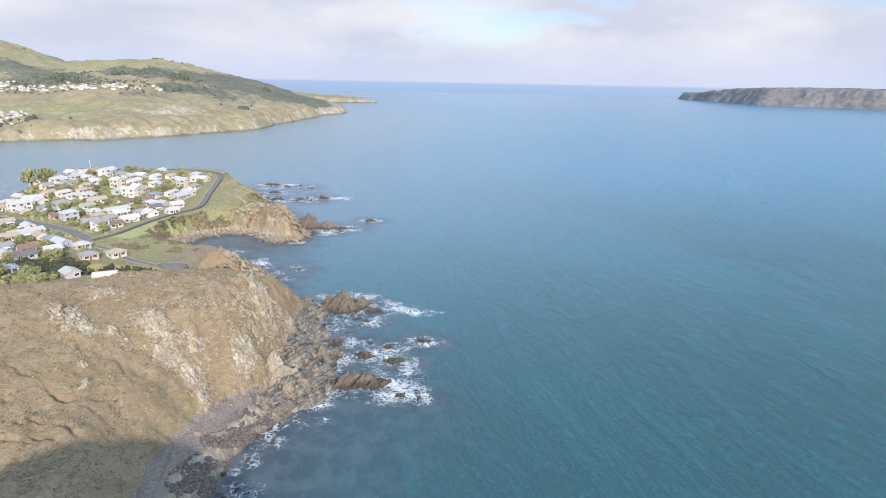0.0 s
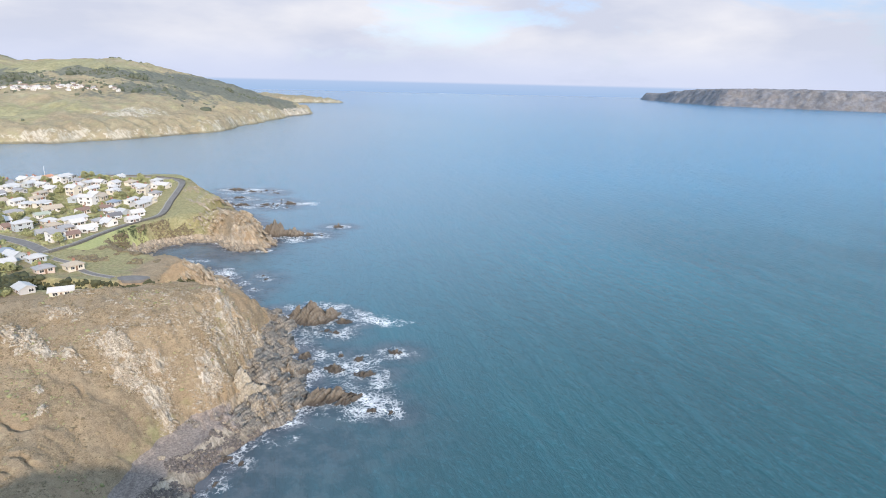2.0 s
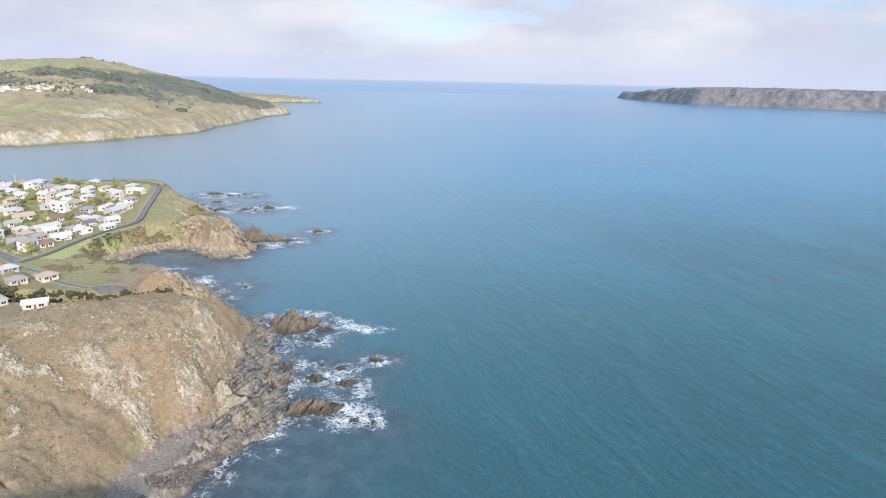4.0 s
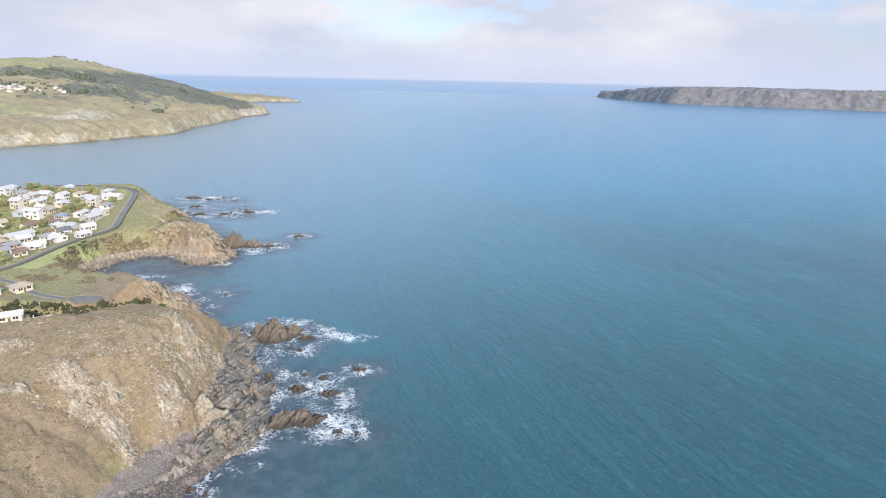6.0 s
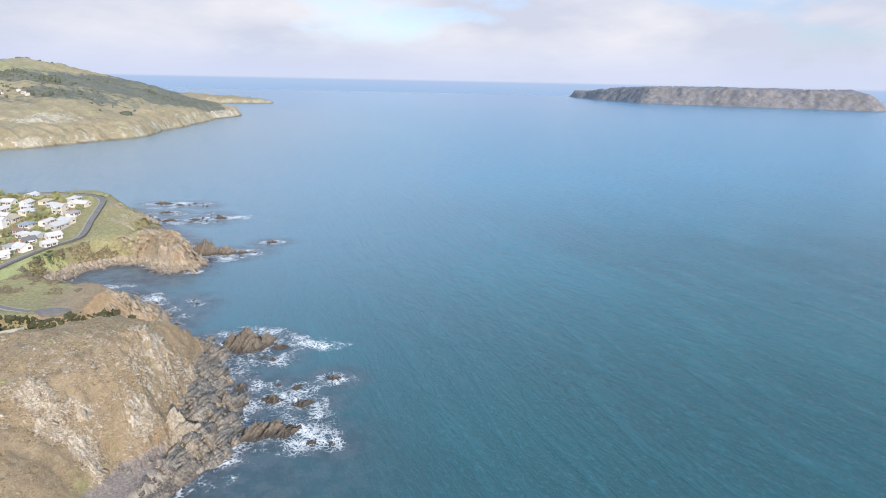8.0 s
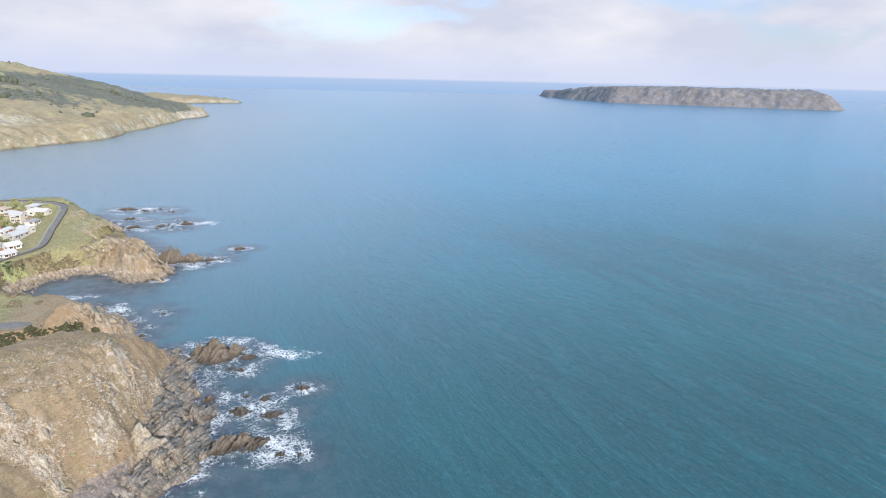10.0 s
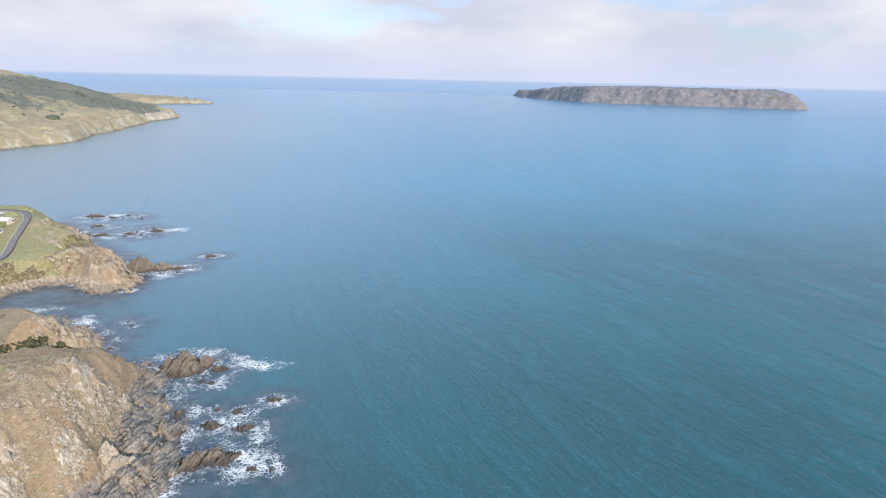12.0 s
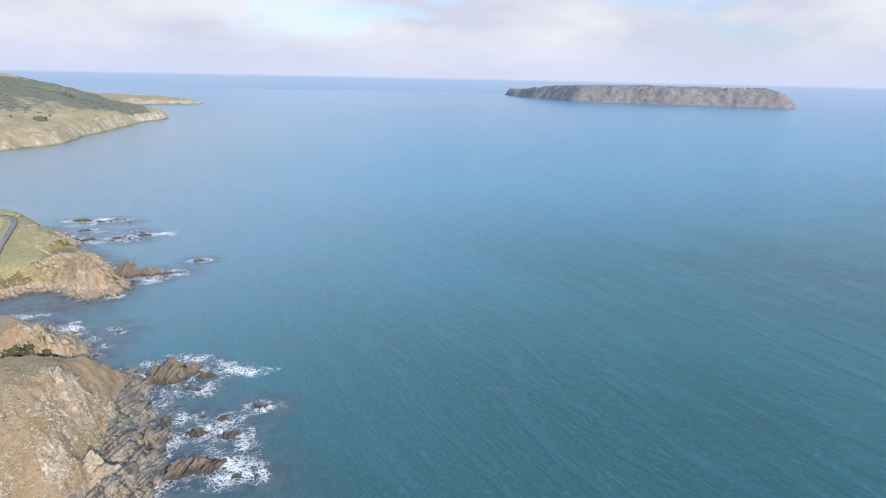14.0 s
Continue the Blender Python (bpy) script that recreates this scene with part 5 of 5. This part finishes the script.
# ---- loose cover of stones, tussocks and scrub ----
def blob_shape(rng, k=0):
    """A rough stone or tuft: an uneven eight- or twenty-faced lump."""
    t = (1 + 5 ** 0.5) / 2
    v = np.array([(-1, t, 0), (1, t, 0), (-1, -t, 0), (1, -t, 0), (0, -1, t), (0, 1, t), (0, -1, -t), (0, 1, -t), (t, 0, -1), (t, 0, 1), (-t, 0, -1), (-t, 0, 1)]) / 1.9
    f = np.array([(0, 11, 5), (0, 5, 1), (0, 1, 7), (0, 7, 10), (0, 10, 11), (1, 5, 9), (5, 11, 4), (11, 10, 2), (10, 7, 6), (7, 1, 8),
                  (3, 9, 4), (3, 4, 2), (3, 2, 6), (3, 6, 8), (3, 8, 9), (4, 9, 5), (2, 4, 11), (6, 2, 10), (8, 6, 7), (9, 8, 1)])
    return v * (1 + 0.35 * rng.uniform(-1, 1, (12, 1))), f


def scatter(name, label, category, mat, places, size, flat, seed):
    rng = np.random.default_rng(seed)
    n = len(places)
    shapes = [blob_shape(rng) for _ in range(9)]
    V, Fc = [], []
    for i, (x, y, z) in enumerate(places):
        v, f = shapes[rng.integers(9)]
        s = rng.uniform(*size) * (1 + 1.2 * (rng.random() > 0.93))
        a = rng.uniform(0, 6.28)
        w = v * (s * rng.uniform(0.7, 1.4), s * rng.uniform(0.6, 1.0), s * flat)
        V.append(np.stack([w[:, 0] * math.cos(a) - w[:, 1] * math.sin(a) + x, w[:, 0] * math.sin(a) + w[:, 1] * math.cos(a) + y, w[:, 2] + z + 0.15 * s * flat], -1))
        Fc.append(f + 12 * i)
    V, Fc = np.concatenate(V), np.concatenate(Fc)
    me = bpy.data.meshes.new(name)
    me.vertices.add(len(V))
    me.vertices.foreach_set("co", V.astype(np.float32).ravel())
    me.loops.add(Fc.size)
    me.loops.foreach_set("vertex_index", Fc.astype(np.int32).ravel())
    me.polygons.add(len(Fc))
    me.polygons.foreach_set("loop_start", np.arange(0, Fc.size, 3, dtype=np.int32))
    me.update(calc_edges=True)
    me.materials.append(mat)
    return tagged(new(name, me), label, category, kind="stuff")


def places(count, x0, x1, y0, y1, weight, seed):
    rng = np.random.default_rng(seed)
    x, y = rng.uniform(x0, x1, count * 12), rng.uniform(y0, y1, count * 12)
    z = near_height(x, y)
    keep = rng.random(count * 12) < weight(x, y, z)
    return np.stack([x, y, z], -1)[keep][:count]


def slab_scatter(name, label, category, mat, spots, size, strike, dip, seed, wander=12, sink=0.15, stretch=1.0):
    """Many beds of rock half sunk in the ground, all leaning one way."""
    rng = np.random.default_rng(seed)
    V = []
    for x, y, z in spots:
        s = rng.uniform(*size) * (1 + 1.0 * (rng.random() > 0.92))
        V.append(slab(rng, x, y, z - sink * s, s * stretch * rng.uniform(2.4, 5.0), s * rng.uniform(0.22, 0.5), s * rng.uniform(0.45, 0.85), strike + rng.normal(0, wander), rng.uniform(*dip)))
    F = (SLAB_FACES[None] + 12 * np.arange(len(V))[:, None, None]).reshape(-1, 4)
    V = np.concatenate(V)
    me = bpy.data.meshes.new(name)
    me.vertices.add(len(V))
    me.vertices.foreach_set("co", V.astype(np.float32).ravel())
    me.loops.add(F.size)
    me.loops.foreach_set("vertex_index", F.astype(np.int32).ravel())
    me.polygons.add(len(F))
    me.polygons.foreach_set("loop_start", np.arange(0, F.size, 4, dtype=np.int32))
    me.update(calc_edges=True)
    me.materials.append(mat)
    return tagged(new(name, me), label, category, kind="stuff")


scatter("outcrop_stones", "pale weathered stones breaking through the turf", "stones", PALEROCK,
        places(9000, -125, -50, 100, 200, lambda x, y, z: (outcrops(x, y) - 0.10) * 1.6 * (z > 3.5) * (fbm(x, y, 4, 3, 83) > 0.0), 1), (0.10, 0.40), 0.38, 2)
slab_scatter("outcrop_beds", "pale rock beds standing out of the slope", "stones", PALEROCK,
             places(900, -125, -50, 118, 200, lambda x, y, z: (outcrops(x, y) - 0.25) * 1.8 * (z > 4) * (fbm(x, y, 5, 3, 83) > 0.05), 29), (0.3, 0.8), 120, (40, 70), 30, 30, 0.30)
slab_scatter("headland_stones", "slanting pale rock beds on the headland and knoll", "stones", HEADROCK,
             places(2600, -165, -72, 222, 440, lambda x, y, z: (outcrops(x, y) - 0.16) * 1.9 * (z > 1.0) * (fbm(x, y, 9, 3, 84) > -0.15), 3), (0.3, 1.1), 122, (34, 58), 4, 7, 0.40, 1.9)
slab_scatter("shelf_beds", "slanting grey-brown rock beds of the shore shelf", "rock beds", GREYROCK,
             places(4800, -66, -34, 138, 220, lambda x, y, z: 0.7 * (z > -0.3) * (z < 4.5) * (fbm(x, y, 8, 3, 86) > -0.25) * ((x > -51) | (y > 151)), 17), (0.22, 0.85), 62, (45, 68), 18, 9)
scatter("tussocks", "tufts of dry yellow-brown tussock grass", "grass", TUSSOCK,
        places(24000, -135, -56, 84, 215, lambda x, y, z: 0.5 * (z > 4.5) * (fbm(x, y, 5, 3, 85) > -0.12) * (outcrops(x, y) < 0.45), 5), (0.08, 0.26), 0.55, 6)
scatter("brown_scrub", "low brown and grey-green coastal scrub", "scrub", HEATH,
        places(6000, -175, -118, 222, 400, lambda x, y, z: 0.7 * (z > 3) * (z < 11.5) * (fbm(x, y, 12, 3, 87) > 0.0) * (y > 250), 7), (0.2, 0.6), 0.6, 8)
scatter("green_scrub", "low olive green shrubs on the slopes", "scrub", LEAF,
        places(1400, -130, -56, 84, 200, lambda x, y, z: 0.5 * (z > 4) * (fbm(x, y, 14, 3, 89) > 0.3), 9), (0.10, 0.32), 0.5, 10)
HOME_XY = np.array([(hx, hy) for hx, hy, _ in HOMES])
ROAD_XY = np.array([(p.x, p.y) for p in ROADS])


def nearest(x, y, pts):
    out = np.full(x.shape, 1e9)
    for px, py in pts:
        out = np.minimum(out, np.hypot(x - px, y - py))
    return out


scatter("garden_scrub", "low olive green hedges and bushes between the houses", "scrub", LEAF,
        places(7000, -295, -150, 196, 420, lambda x, y, z: 0.9 * (z > 10.5) * (fbm(x, y, 11, 3, 92) > 0.02) * (nearest(x, y, HOME_XY) > 4.6) * (nearest(x, y, ROAD_XY) > 3.6) * ((x < -166) | (y < 222)), 21), (0.25, 0.85), 0.8, 22)
# real scrub inland; the seaward lumps are added in place of the gully's shade
scatter("stream_scrub", "dark dense scrub along the stream gully, standing in for shade near the sea", "scrub", LEAF_STREAM,
        places(5200, -178, -78, 206, 234, lambda x, y, z: 0.9 * (line_distance(GULLY, x, y)[0] < np.where(y > 218, 9.0, 5.5) - 3.0 * step(x, -92, -80)), 19), (0.3, 0.95), 0.9, 20)
scatter("shore_rubble", "grey-brown boulders and rubble on the rock shelf", "rubble", GREYROCK,
        places(1300, -66, -36, 136, 216, lambda x, y, z: 0.8 * (z > 0.2) * (z < 4.0) * (fbm(x, y, 8, 3, 82) > 0.1), 11), (0.10, 0.40), 0.7, 12)
scatter("beach_stones", "dark wet stones along the tide line", "stones", WETROCK,
        places(4200, -68, -42, 90, 146, lambda x, y, z: 0.9 * (z > -0.2) * (z < 1.5) * (fbm(x, y, 6, 3, 93) > -0.1), 13), (0.08, 0.34), 0.55, 14)
scatter("bay_stones", "brown stones round the little bay", "stones", GREYROCK,
        places(2500, -155, -78, 240, 345, lambda x, y, z: 0.9 * (z > -0.2) * (z < 2.0), 15), (0.15, 0.5), 0.6, 16)


# ---- rocks on the shore ----
def land_rock(name, x, y, length, width, height, turn, seed, label, mat=None, sink=1.0, power=2.0, amp=1.0, bed=None):
    ob = rock_thing(name, x, y, length, width, height, turn, seed, label, "", -1.0, ground_z(x, y) - sink, power, amp, 62, bed, mat)
    return ob


land_rock("crag", -53.2, 154.0, 8, 8, 7.4, 20, 301, "pale craggy rock outcrop at the foot of the slope", CRAGROCK, 1.0, 3.6, 1.0, 0.9)
land_rock("crag", -49.0, 151.5, 9, 8, 5.2, 50, 305, "pale blocky rock leaning on the larger outcrop", CRAGROCK, 1.0, 3.2, 1.0, 0.9)
land_rock("crag", -46.5, 147.5, 9, 6, 3.6, 60, 304, "pale broken rock slab against the larger outcrop", CRAGROCK, 1.0, 2.4, 1.0, 0.8)
land_rock("crag", -50.0, 145.0, 6, 4, 2.8, 20, 302, "low pale rock slab at the edge of the beach", CRAGROCK, 0.7, 2.4, 1.2, 0.7)
land_rock("boulder", -63, 123, 2.8, 2.4, 2.0, 30, 303, "single pale boulder lying on the stony beach", PALEROCK, 0.4)
rng = random.Random(8)
protos = []
for i in range(6):
    o = land_rock("boulder", -48 - 1.4 * i, 156 + 5 * i, rng.uniform(1.6, 3.4), rng.uniform(1.3, 2.4), rng.uniform(0.9, 1.7), rng.uniform(0, 180), 310 + i, "angular grey-brown boulder on the rock shelf", GREYROCK, 0.5)
    protos.append(tagged(o, group="boulders on the shelf"))
count = 0
while count < 36:
    x, y = rng.uniform(-60, -38), rng.uniform(142, 214)
    z = ground_z(x, y)
    if 0.0 < z < 4.0:
        copy_thing(rng.choice(protos), pose(x, y, z - 0.5, 0, 0, rng.uniform(0, 360)))
        count += 1


# ---- houses of the town on the far shore ----
def far_house(seed, L, W, h, wall, roof, words):
    ob = tagged(new("far_house"), words, "house", "houses of the town across the inlet", "thing")
    bm = bmesh.new()
    box(bm, -L / 2, L / 2, -W / 2, W / 2, -3, h)
    part("wall", bm, WALLS[wall], ob)
    bm = bmesh.new()
    roof_mesh(bm, L, W, h, W * 0.26, "hip" if seed % 2 else "gable")
    part("roof", bm, ROOFS[roof], ob)
    for k in (-0.28, 0.28):
        window(ob, pose(k * L, -W / 2, h * 0.55) @ Matrix.Scale(1.2, 4))
    return ob


def far_z(x, y):
    return float(far_height(np.array([float(x)]), np.array([float(y)]))[0])


FAR_HOMES = [far_house(1, 9, 6.5, 3.4, "white", "white", "white house with a pale roof in the far town"), far_house(2, 7, 6, 4.0, "cream", "grey", "cream house with a grey roof in the far town"),
             far_house(3, 11, 6.5, 3.2, "white", "pale", "long white house in the far town"), far_house(4, 8, 6.5, 3.6, "white", "brown", "white house with a brown roof in the far town")]
rng = random.Random(17)
n = 0
for line, total, wide in (([(-882, 1153), (-820, 1106), (-758, 1078), (-691, 1056), (-643, 1027), (-591, 1040), (-562, 1042), (-528, 1064)], 150, 9), ([(-655, 865), (-610, 800), (-588, 772)], 40, 16)):
    pts = smooth_line(line, 4)
    for _ in range(total):
        p = rng.choice(pts)
        x, y = p.x + rng.gauss(0, wide * 0.5), p.y + rng.gauss(0, wide)
        m = pose(x, y, far_z(x, y), 0, 0, 25 + rng.uniform(-20, 20))
        if n < 4:
            FAR_HOMES[n].matrix_basis = m @ Matrix.Scale(0.72, 4)
        else:
            copy_thing(rng.choice(FAR_HOMES), m @ Matrix.Scale(rng.uniform(0.5, 0.78) / 0.72, 4))
        n += 1



# ---- buildings on the island ----
rng = random.Random(29)
isle_home = far_house(5, 12, 7, 3.6, "white", "pale", "small pale building on top of the island")
tagged(isle_home, group="buildings on the island")
for k, (x, y) in enumerate(((2063, 2513), (2078, 2500), (2100, 2482), (2116, 2470), (2137, 2450), (2040, 2530), (2012, 2550))):
    m = pose(x, y, float(isle_height(np.array([float(x)]), np.array([float(y)]))[0]), 0, 0, rng.uniform(20, 60))
    if k == 0:
        isle_home.matrix_basis = m
    else:
        copy_thing(isle_home, m)


# ---- trees of the far shore ----
rng = np.random.default_rng(23)
groves = []
for cx, cy, rx, ry, total in ((-640, 1075, 120, 20, 120), (-800, 1135, 70, 24, 70), (-640, 1030, 120, 16, 40), (-600, 790, 36, 36, 70), (-592, 1190, 70, 22, 120), (-765, 1150, 100, 30, 120), (-440, 1400, 100, 45, 120), (-900, 1560, 160, 40, 60), (-740, 1520, 60, 30, 36), (-480, 1110, 80, 40, 40)):
    gx, gy = cx + rx * rng.normal(0, 0.6, total), cy + ry * rng.normal(0, 0.6, total)
    groves += [(a, b, c) for a, b, c in zip(gx, gy, far_height(gx, gy)) if c > 4]
scatter("far_trees", "dark clumps of trees and scrub on the far hills", "trees", LEAF_FAR, groves, (1.2, 3.6), 0.9, 24)


# ---- from plan units to metres ----
for me in bpy.data.meshes:
    me.transform(Matrix.Scale(PLAN, 4))
for ob in bpy.data.objects:
    if ob.type in ("MESH", "EMPTY"):
        ob.location = ob.location * PLAN
